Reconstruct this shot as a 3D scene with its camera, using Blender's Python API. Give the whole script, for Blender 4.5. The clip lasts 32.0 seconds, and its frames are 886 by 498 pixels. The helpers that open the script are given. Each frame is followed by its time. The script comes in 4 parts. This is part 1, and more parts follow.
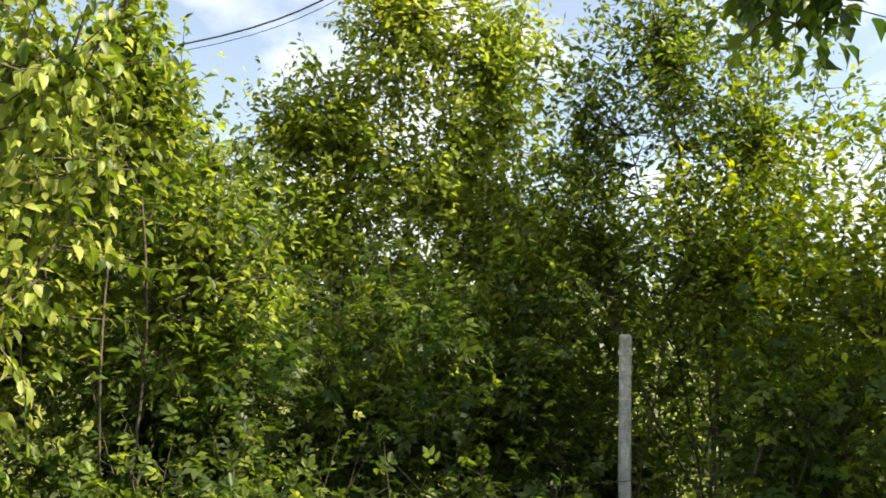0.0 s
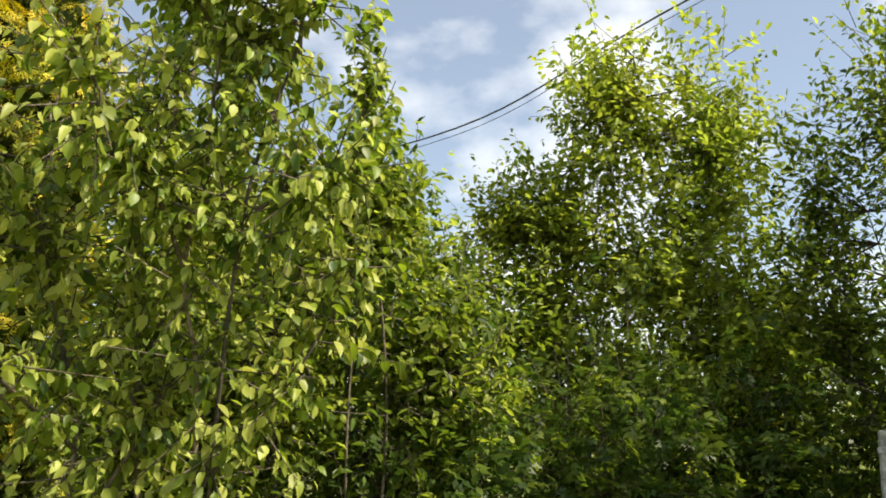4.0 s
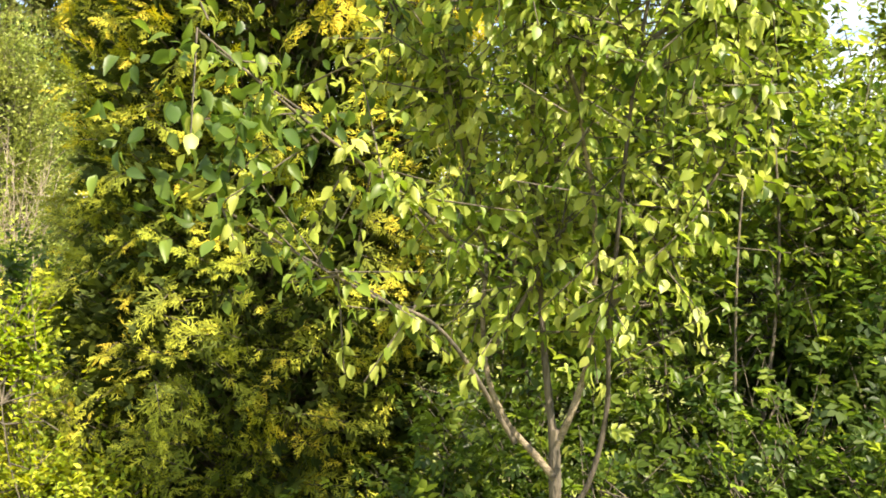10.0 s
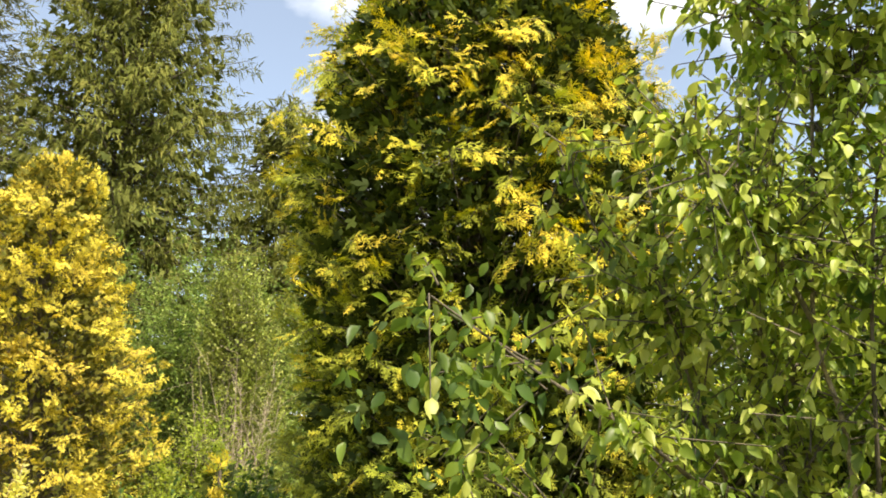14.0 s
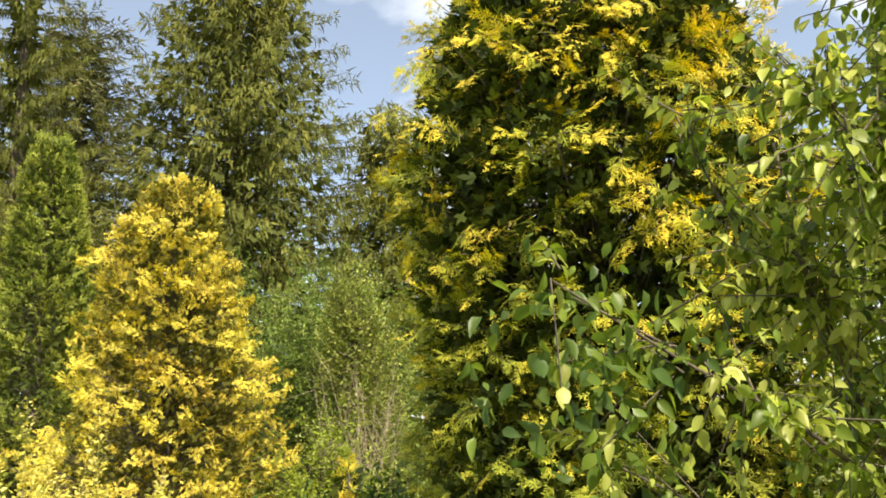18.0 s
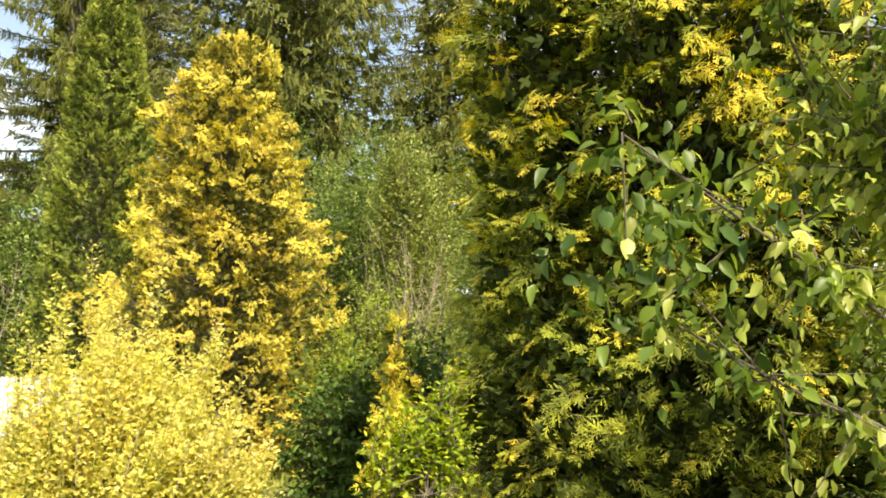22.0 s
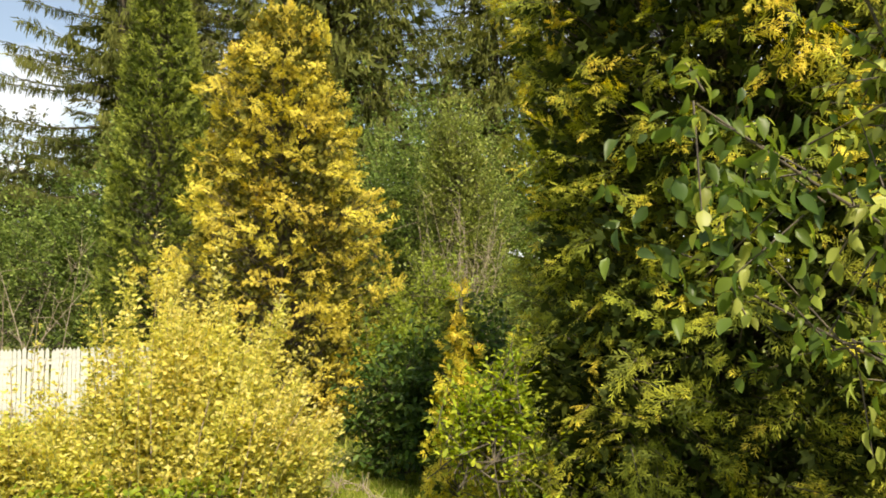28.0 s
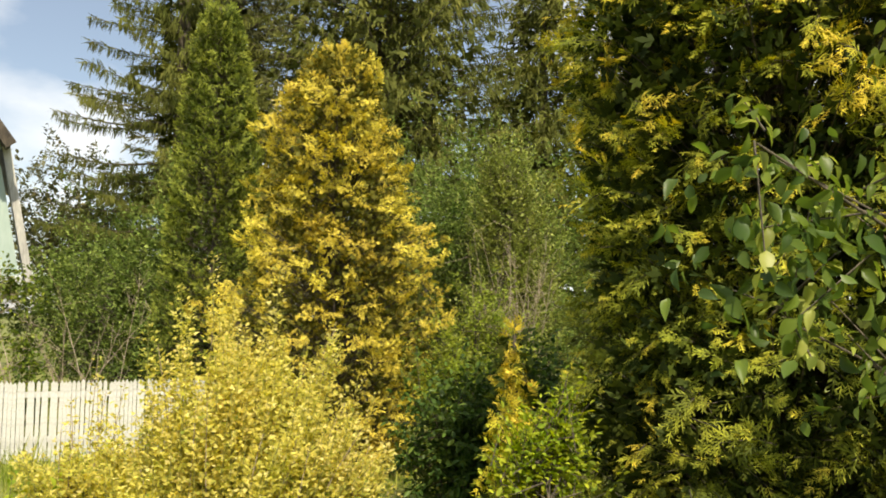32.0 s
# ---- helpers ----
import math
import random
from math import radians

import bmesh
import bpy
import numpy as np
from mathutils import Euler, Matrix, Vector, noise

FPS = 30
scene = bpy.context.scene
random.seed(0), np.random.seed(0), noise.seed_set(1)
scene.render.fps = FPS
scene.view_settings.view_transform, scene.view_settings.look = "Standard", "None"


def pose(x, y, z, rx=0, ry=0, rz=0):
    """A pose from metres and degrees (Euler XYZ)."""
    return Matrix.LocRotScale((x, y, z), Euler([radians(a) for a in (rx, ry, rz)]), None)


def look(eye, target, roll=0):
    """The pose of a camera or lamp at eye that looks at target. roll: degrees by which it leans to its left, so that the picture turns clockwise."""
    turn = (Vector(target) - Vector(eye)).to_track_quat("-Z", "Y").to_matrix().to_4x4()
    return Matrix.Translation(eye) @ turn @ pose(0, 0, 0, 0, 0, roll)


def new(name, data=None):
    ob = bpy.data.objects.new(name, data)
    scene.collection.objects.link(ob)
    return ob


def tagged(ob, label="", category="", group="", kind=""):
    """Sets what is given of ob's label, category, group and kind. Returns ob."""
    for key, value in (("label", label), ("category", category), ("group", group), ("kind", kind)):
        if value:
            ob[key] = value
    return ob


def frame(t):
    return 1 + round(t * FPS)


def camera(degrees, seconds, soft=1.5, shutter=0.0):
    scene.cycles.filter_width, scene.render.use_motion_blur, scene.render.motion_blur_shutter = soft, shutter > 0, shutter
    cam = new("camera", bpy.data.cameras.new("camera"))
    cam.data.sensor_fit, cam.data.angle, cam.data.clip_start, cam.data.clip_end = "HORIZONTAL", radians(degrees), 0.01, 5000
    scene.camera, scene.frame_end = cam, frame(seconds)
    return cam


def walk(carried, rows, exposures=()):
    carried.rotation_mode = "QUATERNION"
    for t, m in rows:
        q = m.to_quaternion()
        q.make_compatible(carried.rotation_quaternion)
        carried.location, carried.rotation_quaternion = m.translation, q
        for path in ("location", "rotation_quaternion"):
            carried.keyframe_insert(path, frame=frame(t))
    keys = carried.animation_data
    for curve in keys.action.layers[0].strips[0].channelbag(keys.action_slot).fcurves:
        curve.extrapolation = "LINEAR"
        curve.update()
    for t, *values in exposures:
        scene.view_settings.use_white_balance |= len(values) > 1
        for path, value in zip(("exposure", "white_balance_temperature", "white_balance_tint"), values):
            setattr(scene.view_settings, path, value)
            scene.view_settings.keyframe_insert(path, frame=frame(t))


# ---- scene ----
cam = camera(54.3, 32.0, soft=1.8)
PATH = [
    (0.0, 0.262, -0.335, 1.742, 95.90, -1.60, -58.90),
    (0.5, 0.256, -0.335, 1.738, 96.83, -1.59, -58.10),
    (1.0, 0.242, -0.302, 1.747, 98.28, -1.39, -57.67),
    (1.5, 0.236, -0.277, 1.729, 98.94, -1.63, -57.21),
    (2.0, 0.233, -0.270, 1.735, 99.40, -2.12, -56.51),
    (2.5, 0.207, -0.230, 1.732, 100.08, -2.38, -53.85),
    (3.0, 0.197, -0.179, 1.741, 101.26, -1.42, -50.63),
    (3.5, 0.170, -0.176, 1.754, 102.45, -1.09, -46.39),
    (5.5, 0.209, -0.034, 1.675, 95.45, -5.03, -46.00),
    (6.0, 0.205, -0.029, 1.668, 94.68, -6.12, -45.29),
    (6.5, 0.186, -0.034, 1.661, 93.25, -7.06, -41.56),
    (7.0, 0.175, -0.028, 1.660, 91.82, -5.53, -37.04),
    (7.5, 0.150, -0.021, 1.649, 90.39, -4.22, -32.01),
    (8.0, 0.126, -0.021, 1.645, 89.80, -4.23, -28.04),
    (8.5, 0.118, -0.019, 1.649, 89.96, -4.06, -26.38),
    (9.0, 0.102, -0.013, 1.660, 89.95, -3.43, -25.14),
    (9.5, 0.085, -0.016, 1.673, 89.89, -3.44, -24.39),
    (10.0, 0.078, -0.012, 1.708, 90.21, -3.17, -23.41),
    (10.5, 0.061, -0.010, 1.720, 91.19, -3.22, -22.59),
    (11.0, 0.057, -0.010, 1.738, 92.51, -3.17, -21.50),
    (11.5, 0.051, -0.017, 1.761, 93.96, -2.90, -20.46),
    (12.0, 0.043, -0.012, 1.776, 95.17, -2.21, -19.07),
    (12.5, 0.029, -0.011, 1.785, 95.45, -1.55, -17.85),
    (13.0, 0.017, -0.015, 1.802, 96.64, -0.66, -15.47),
    (13.5, -0.012, -0.012, 1.816, 98.98, -0.91, -13.24),
    (14.0, -0.024, -0.020, 1.840, 102.91, -0.35, -10.21),
    (14.5, -0.032, -0.027, 1.855, 106.21, 1.10, -7.58),
    (16.5, -0.035, 0.073, 1.868, 106.58, 2.48, -3.08),
    (17.0, -0.038, 0.078, 1.851, 105.97, 2.37, -2.64),
    (17.5, -0.036, 0.078, 1.837, 104.67, 2.13, -2.39),
    (18.0, -0.038, 0.081, 1.829, 102.95, 2.03, -2.34),
    (18.5, -0.039, 0.086, 1.817, 101.88, 1.48, -2.19),
    (19.0, -0.050, 0.083, 1.809, 101.15, 0.43, -2.32),
    (19.5, -0.061, 0.079, 1.801, 101.00, 0.16, -2.03),
    (20.0, -0.074, 0.082, 1.789, 100.51, -0.40, -1.32),
    (20.5, -0.078, 0.085, 1.780, 99.66, -0.93, -0.55),
    (21.0, -0.088, 0.080, 1.759, 98.19, -1.25, 0.14),
    (21.5, -0.088, 0.087, 1.749, 96.40, -1.54, 0.45),
    (22.0, -0.085, 0.092, 1.743, 94.96, -1.76, 0.33),
    (22.5, -0.085, 0.093, 1.733, 93.42, -1.98, 0.24),
    (23.0, -0.091, 0.102, 1.720, 91.84, -2.03, -0.07),
    (23.5, -0.090, 0.112, 1.718, 90.63, -1.89, -0.20),
    (24.0, -0.095, 0.115, 1.715, 89.88, -1.97, -0.14),
    (24.5, -0.097, 0.111, 1.719, 89.73, -1.98, -0.17),
    (25.0, -0.103, 0.103, 1.732, 90.37, -1.68, 0.40),
    (25.5, -0.112, 0.098, 1.747, 91.32, -0.76, 1.56),
    (27.5, -0.142, 0.083, 1.779, 92.17, -0.40, 3.43),
    (28.0, -0.141, 0.077, 1.778, 92.40, -0.42, 3.74),
    (28.5, -0.155, 0.065, 1.776, 92.48, -0.07, 5.49),
    (29.0, -0.174, 0.059, 1.781, 92.52, 0.19, 8.01),
    (29.5, -0.175, 0.047, 1.787, 92.88, 0.17, 9.11),
    (30.0, -0.170, 0.041, 1.790, 93.14, 0.00, 9.37),
    (30.5, -0.171, 0.051, 1.783, 93.58, -0.36, 8.86),
    (31.0, -0.166, 0.067, 1.783, 93.85, -0.54, 8.21),
    (31.5, -0.162, 0.073, 1.790, 94.35, -0.67, 7.15),
    (32.0, -0.166, 0.058, 1.793, 94.59, -0.71, 6.96),
]
EXPOSURES = [(t, e + 0.65, 7100, 9) for t, e in (
    (0.0, 0.42), (0.5, 0.25), (1.5, -0.08), (3.5, -0.03), (5.0, 0.55), (6.0, 0.7), (7.5, 1.05), (9.0, 1.05), (11.0, 0.9), (12.5, 0.62),
    (14.0, 0.45), (17.0, 0.25), (18.0, 0.33), (22.0, 0.46), (25.0, 0.42), (28.0, -0.06), (30.0, -0.22), (32.0, -0.22))]
walk(cam, [(t, pose(*p)) for t, *p in PATH], EXPOSURES)

# ---- sky and sun ----
SUN_AZ, SUN_EL = 157.0, 50.0


def node(tree, kind, **sets):
    n = tree.nodes.new(kind)
    for key, value in sets.items():
        n.inputs[key.replace("_", " ")].default_value = value
    return n


world = bpy.data.worlds.new("sky")
scene.world = world
world.use_nodes = True
wt = world.node_tree
wt.nodes.clear()
sky = wt.nodes.new("ShaderNodeTexSky")
sky.sky_type = "NISHITA"
sky.sun_disc = False
sky.sun_elevation, sky.sun_rotation = radians(SUN_EL), radians(SUN_AZ)
sky.air_density, sky.dust_density = 1.0, 0.8
coord = wt.nodes.new("ShaderNodeTexCoord")
mapping = wt.nodes.new("ShaderNodeMapping")
mapping.inputs["Scale"].default_value = (1.0, 1.0, 1.7)
mapping.inputs["Location"].default_value = (0.35, 0.1, 0.2)
cloud_noise = node(wt, "ShaderNodeTexNoise", Scale=2.9, Detail=8.0, Roughness=0.5, Distortion=0.1)
cloud_ramp = wt.nodes.new("ShaderNodeValToRGB")
cloud_ramp.color_ramp.elements[0].position, cloud_ramp.color_ramp.elements[1].position = 0.49, 0.66
cloud_mix = wt.nodes.new("ShaderNodeMix")
cloud_mix.data_type = "RGBA"
cloud_mix.inputs["B"].default_value = (7.6, 7.9, 8.4, 1)
back = node(wt, "ShaderNodeBackground", Strength=0.115)
wout = wt.nodes.new("ShaderNodeOutputWorld")
wt.links.new(coord.outputs["Generated"], mapping.inputs["Vector"])
wt.links.new(mapping.outputs["Vector"], cloud_noise.inputs["Vector"])
wt.links.new(cloud_noise.outputs["Fac"], cloud_ramp.inputs["Fac"])
wt.links.new(cloud_ramp.outputs["Color"], cloud_mix.inputs["Factor"])
haze = wt.nodes.new("ShaderNodeMix")
haze.data_type = "RGBA"
haze.inputs["Factor"].default_value = 0.17
haze.inputs["B"].default_value = (5.4, 5.6, 6.0, 1)
wt.links.new(sky.outputs["Color"], haze.inputs["A"])
wt.links.new(haze.outputs["Result"], cloud_mix.inputs["A"])
wt.links.new(cloud_mix.outputs["Result"], back.inputs["Color"])
wt.links.new(back.outputs["Background"], wout.inputs["Surface"])

lamp = bpy.data.lights.new("sun", "SUN")
lamp.energy, lamp.angle, lamp.color = 5.0, radians(0.5), (1.0, 0.92, 0.76)
sun = new("sun", lamp)
az, el = radians(SUN_AZ), radians(SUN_EL)
sun.matrix_world = look((40 * math.sin(az) * math.cos(el), 40 * math.cos(az) * math.cos(el), 40 * math.sin(el)), (0, 0, 0))


# ---- materials ----
def material(name):
    m = bpy.data.materials.new(name)
    m.use_nodes = True
    t = m.node_tree
    t.nodes.clear()
    return m, t, t.nodes.new("ShaderNodeOutputMaterial")


def ramp(t, stops):
    r = t.nodes.new("ShaderNodeValToRGB")
    e = r.color_ramp.elements
    while len(e) < len(stops):
        e.new(0.5)
    for k, (p, c) in enumerate(stops):
        e[k].position, e[k].color = p, (*c, 1)
    return r


def foliage(name, stops, through_light=0.35, rough=0.45, jitter=0.35, sheen=0.18):
    """Leaf: pigment from the 'tint' value of each leaf, varied leaf by leaf and by larger patches, partly see-through to light."""
    m, t, out = material(name)
    a = t.nodes.new("ShaderNodeAttribute")
    a.attribute_name = "tint"
    r = ramp(t, stops)
    g = t.nodes.new("ShaderNodeNewGeometry")
    info = t.nodes.new("ShaderNodeObjectInfo")
    add = t.nodes.new("ShaderNodeMath")
    add.operation = "ADD"
    fr = t.nodes.new("ShaderNodeMath")
    fr.operation = "FRACT"
    mr = t.nodes.new("ShaderNodeMapRange")
    mr.inputs["To Min"].default_value, mr.inputs["To Max"].default_value = 1 - jitter, 1 + jitter
    hsv = t.nodes.new("ShaderNodeHueSaturation")
    tc = t.nodes.new("ShaderNodeTexCoord")
    patch = node(t, "ShaderNodeTexNoise", Scale=1.7, Detail=3.0)
    hue = t.nodes.new("ShaderNodeMapRange")
    hue.inputs["From Min"].default_value, hue.inputs["From Max"].default_value = 0.3, 0.7
    hue.inputs["To Min"].default_value, hue.inputs["To Max"].default_value = 0.492, 0.512
    p = node(t, "ShaderNodeBsdfPrincipled", Roughness=rough, Specular_IOR_Level=sheen)
    tr = t.nodes.new("ShaderNodeBsdfTranslucent")
    glow = t.nodes.new("ShaderNodeHueSaturation")
    glow.inputs["Saturation"].default_value, glow.inputs["Value"].default_value = 1.1, 1.35
    mix = node(t, "ShaderNodeMixShader", Fac=through_light)
    L = t.links.new
    L(a.outputs["Fac"], r.inputs["Fac"])
    L(g.outputs["Random Per Island"], add.inputs[0])
    L(info.outputs["Random"], add.inputs[1])
    L(add.outputs[0], fr.inputs[0])
    L(fr.outputs[0], mr.inputs["Value"])
    L(mr.outputs["Result"], hsv.inputs["Value"])
    L(tc.outputs["Object"], patch.inputs["Vector"])
    L(patch.outputs["Fac"], hue.inputs["Value"])
    L(hue.outputs["Result"], hsv.inputs["Hue"])
    L(r.outputs["Color"], hsv.inputs["Color"])
    L(hsv.outputs["Color"], p.inputs["Base Color"])
    L(hsv.outputs["Color"], glow.inputs["Color"])
    L(glow.outputs["Color"], tr.inputs["Color"])
    L(p.outputs["BSDF"], mix.inputs[1])
    L(tr.outputs["BSDF"], mix.inputs[2])
    L(mix.outputs["Shader"], out.inputs["Surface"])
    return m


def surface(name, low, high, scale=8.0, rough=0.8, bump=0.3, metal=0.0, stretch=(1, 1, 1), fine=6.0):
    """Two scales of noise between two colours, with relief."""
    m, t, out = material(name)
    tc = t.nodes.new("ShaderNodeTexCoord")
    mp = t.nodes.new("ShaderNodeMapping")
    mp.inputs["Scale"].default_value = stretch
    n1 = node(t, "ShaderNodeTexNoise", Scale=scale, Detail=6.0, Roughness=0.6)
    n2 = node(t, "ShaderNodeTexNoise", Scale=scale * fine, Detail=4.0)
    av = t.nodes.new("ShaderNodeMath")
    av.operation = "MULTIPLY_ADD"
    av.inputs[1].default_value = 0.45
    r = ramp(t, [(0.55, low), (0.9, high)])
    p = node(t, "ShaderNodeBsdfPrincipled", Roughness=rough, Metallic=metal)
    b = node(t, "ShaderNodeBump", Strength=bump, Distance=0.02)
    L = t.links.new
    L(tc.outputs["Object"], mp.inputs["Vector"])
    L(mp.outputs["Vector"], n1.inputs["Vector"])
    L(mp.outputs["Vector"], n2.inputs["Vector"])
    L(n2.outputs["Fac"], av.inputs[0])
    L(n1.outputs["Fac"], av.inputs[2])
    L(av.outputs[0], r.inputs["Fac"])
    L(r.outputs["Color"], p.inputs["Base Color"])
    L(n2.outputs["Fac"], b.inputs["Height"])
    L(b.outputs["Normal"], p.inputs["Normal"])
    L(p.outputs["BSDF"], out.inputs["Surface"])
    return m


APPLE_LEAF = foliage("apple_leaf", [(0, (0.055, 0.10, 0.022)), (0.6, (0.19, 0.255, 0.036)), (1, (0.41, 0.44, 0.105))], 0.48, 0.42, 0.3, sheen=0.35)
FEATHER_LEAF = foliage("feathery_leaf", [(0, (0.12, 0.15, 0.03)), (0.6, (0.22, 0.26, 0.055)), (1, (0.36, 0.38, 0.10))], 0.3, 0.5)
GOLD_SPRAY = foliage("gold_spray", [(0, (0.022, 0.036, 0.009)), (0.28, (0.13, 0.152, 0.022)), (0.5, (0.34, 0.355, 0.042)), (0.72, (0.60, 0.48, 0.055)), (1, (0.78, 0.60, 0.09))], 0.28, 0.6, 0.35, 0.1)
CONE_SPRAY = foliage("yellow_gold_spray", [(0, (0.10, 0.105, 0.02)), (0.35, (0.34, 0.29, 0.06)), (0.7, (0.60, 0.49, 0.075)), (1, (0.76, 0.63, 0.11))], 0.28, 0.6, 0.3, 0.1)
COLUMN_SPRAY = foliage("column_spray", [(0, (0.075, 0.10, 0.02)), (0.6, (0.23, 0.265, 0.046)), (1, (0.36, 0.385, 0.07))], 0.25, 0.6, 0.4, 0.08)
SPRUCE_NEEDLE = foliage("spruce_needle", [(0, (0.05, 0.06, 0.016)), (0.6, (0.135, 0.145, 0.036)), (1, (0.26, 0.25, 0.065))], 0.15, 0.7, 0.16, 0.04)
PINE_NEEDLE = foliage("pine_needle", [(0, (0.05, 0.06, 0.028)), (0.6, (0.125, 0.13, 0.055)), (1, (0.21, 0.18, 0.08))], 0.15, 0.7, 0.2, 0.04)
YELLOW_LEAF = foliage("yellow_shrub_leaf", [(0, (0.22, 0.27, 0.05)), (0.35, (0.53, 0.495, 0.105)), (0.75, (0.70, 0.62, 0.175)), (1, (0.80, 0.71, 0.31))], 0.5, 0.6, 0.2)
HEDGE_LEAF = foliage("hedge_leaf", [(0, (0.045, 0.08, 0.017)), (0.6, (0.145, 0.20, 0.029)), (1, (0.35, 0.40, 0.07))], 0.54, 0.4, 0.35, sheen=0.32)
BRIGHT_LEAF = foliage("bright_leaf", [(0, (0.10, 0.155, 0.018)), (0.6, (0.23, 0.30, 0.03)), (1, (0.43, 0.45, 0.045))], 0.45, 0.45)
DARK_LEAF = foliage("dark_leaf", [(0, (0.03, 0.06, 0.014)), (0.6, (0.075, 0.13, 0.024)), (1, (0.15, 0.21, 0.04))], 0.3, 0.4)
FAR_LEAF = foliage("far_leaf", [(0, (0.085, 0.125, 0.032)), (0.6, (0.175, 0.235, 0.056)), (1, (0.30, 0.35, 0.095))], 0.35, 0.6, 0.4, 0.06)
SILVER_LEAF = foliage("silver_leaf", [(0, (0.24, 0.28, 0.20)), (0.6, (0.36, 0.40, 0.30)), (1, (0.5, 0.54, 0.42))], 0.35, 0.5)
GRASS_BLADE = foliage("grass_blade", [(0, (0.11, 0.17, 0.025)), (0.6, (0.27, 0.33, 0.045)), (1, (0.50, 0.45, 0.14))], 0.4, 0.5)
DEAD_LEAF = foliage("dead_inner_spray", [(0, (0.05, 0.035, 0.016)), (1, (0.14, 0.09, 0.035))], 0.1, 0.8)
BARK = surface("bark", (0.035, 0.03, 0.022), (0.15, 0.12, 0.085), 14, 0.85, 0.7, stretch=(1, 1, 0.3))
PALE_BARK = surface("pale_bark", (0.06, 0.045, 0.03), (0.28, 0.22, 0.145), 18, 0.75, 0.5, stretch=(1, 1, 2.5))
DARK_BARK = surface("dark_bark", (0.025, 0.02, 0.015), (0.09, 0.07, 0.05), 16, 0.8, 0.6, stretch=(1, 1, 0.3))
DRY_TWIG = surface("dry_twig", (0.22, 0.16, 0.11), (0.48, 0.40, 0.31), 12, 0.9, 0.3)
SOIL = surface("meadow_soil", (0.10, 0.12, 0.025), (0.24, 0.25, 0.055), 1.1, 0.95, 0.6, fine=22)
WHITE_PAINT = surface("white_paint", (0.44, 0.44, 0.42), (0.64, 0.64, 0.62), 6, 0.55, 0.15)
MINT_PAINT = surface("mint_paint", (0.32, 0.41, 0.375), (0.40, 0.485, 0.45), 3, 0.6, 0.08, stretch=(1, 1, 0.4))
GREEN_TWIG = surface("green_twig", (0.16, 0.17, 0.04), (0.36, 0.34, 0.09), 14, 0.8, 0.2)
ROOF_SHEET = surface("dark_roofing", (0.05, 0.045, 0.045), (0.14, 0.12, 0.11), 9, 0.8, 0.4)
GREY_BOARD = surface("grey_board", (0.30, 0.29, 0.27), (0.52, 0.51, 0.48), 9, 0.8, 0.35, stretch=(1, 1, 0.2))
GREEN_PIPE = surface("green_coated_pipe", (0.0, 0.14, 0.10), (0.01, 0.26, 0.19), 20, 0.35, 0.05)
POST_GREY = surface("weathered_concrete", (0.28, 0.28, 0.25), (0.68, 0.68, 0.63), 10, 0.85, 0.5)
CABLE = surface("black_cable", (0.015, 0.015, 0.017), (0.04, 0.04, 0.042), 20, 0.5, 0.05)
PANE, pt, pout = material("dark_window_glass")
pane_shader = node(pt, "ShaderNodeBsdfPrincipled", Roughness=0.04, Specular_IOR_Level=0.8)
pane_shader.inputs["Base Color"].default_value = (0.03, 0.035, 0.04, 1)
pt.links.new(pane_shader.outputs["BSDF"], pout.inputs["Surface"])

# ---- mesh tools ----
rng = np.random.default_rng(11)


def unit(v):
    return v / (np.linalg.norm(v, axis=-1, keepdims=True) + 1e-9)


def rand_dirs(n):
    return unit(rng.normal(size=(n, 3)))


class Soup:
    """Many small pieces gathered into one mesh."""

    def __init__(self):
        self.v, self.f, self.tint, self.n = [], [], [], 0

    def add(self, verts, faces, tint):
        self.v.append(verts)
        self.f.append(faces + self.n)
        self.tint.append(np.broadcast_to(tint, (len(faces),)))
        self.n += len(verts)

    def mesh(self, name, mat, smooth=False):
        me = bpy.data.meshes.new(name)
        v = np.concatenate(self.v).astype(np.float32)
        f = np.concatenate(self.f).astype(np.int32)
        me.vertices.add(len(v))
        me.vertices.foreach_set("co", v.ravel())
        me.loops.add(f.size)
        me.loops.foreach_set("vertex_index", f.ravel())
        me.polygons.add(len(f))
        me.polygons.foreach_set("loop_start", np.arange(0, f.size, 4, dtype=np.int32))
        if smooth:
            me.polygons.foreach_set("use_smooth", np.ones(len(f), dtype=bool))
        else:
            me.polygons.foreach_set("use_smooth", np.zeros(len(f), dtype=bool))
        me.attributes.new("tint", "FLOAT", "FACE").data.foreach_set("value", np.concatenate(self.tint).astype(np.float32))
        me.update(calc_edges=True)
        me.materials.append(mat)
        return me


# pieces: x across, y along, z normal; four corners a face
LEAF = (np.array([(0, 0, 0), (-.24, .24, .10), (.21, .20, .13), (0, .40, -.03), (-.25, .56, .09), (.27, .52, .14), (0, .74, -.09), (.03, 1, -.26)]),
        np.array([(0, 3, 4, 1), (0, 2, 5, 3), (3, 6, 7, 4), (3, 5, 7, 6)]))


def broad_leaf(rows, wide, fold, curl):
    """A rounded leaf, folded along its midrib and curled down to its tip."""
    v, f = [], []
    for k in range(rows + 1):
        y = k / rows
        w = max(.012, wide * math.sin(math.pi * y ** .8) ** .8) if 0 < k < rows else .012
        dip = -curl * y * y
        v += [(-w, y - .03, dip + fold * w), (0, y, dip), (w, y + .02, dip + fold * w * .8)]
    for a in range(0, 3 * rows, 3):
        f += [(a, a + 1, a + 4, a + 3), (a + 1, a + 2, a + 5, a + 4)]
    return np.array(v), np.array(f)


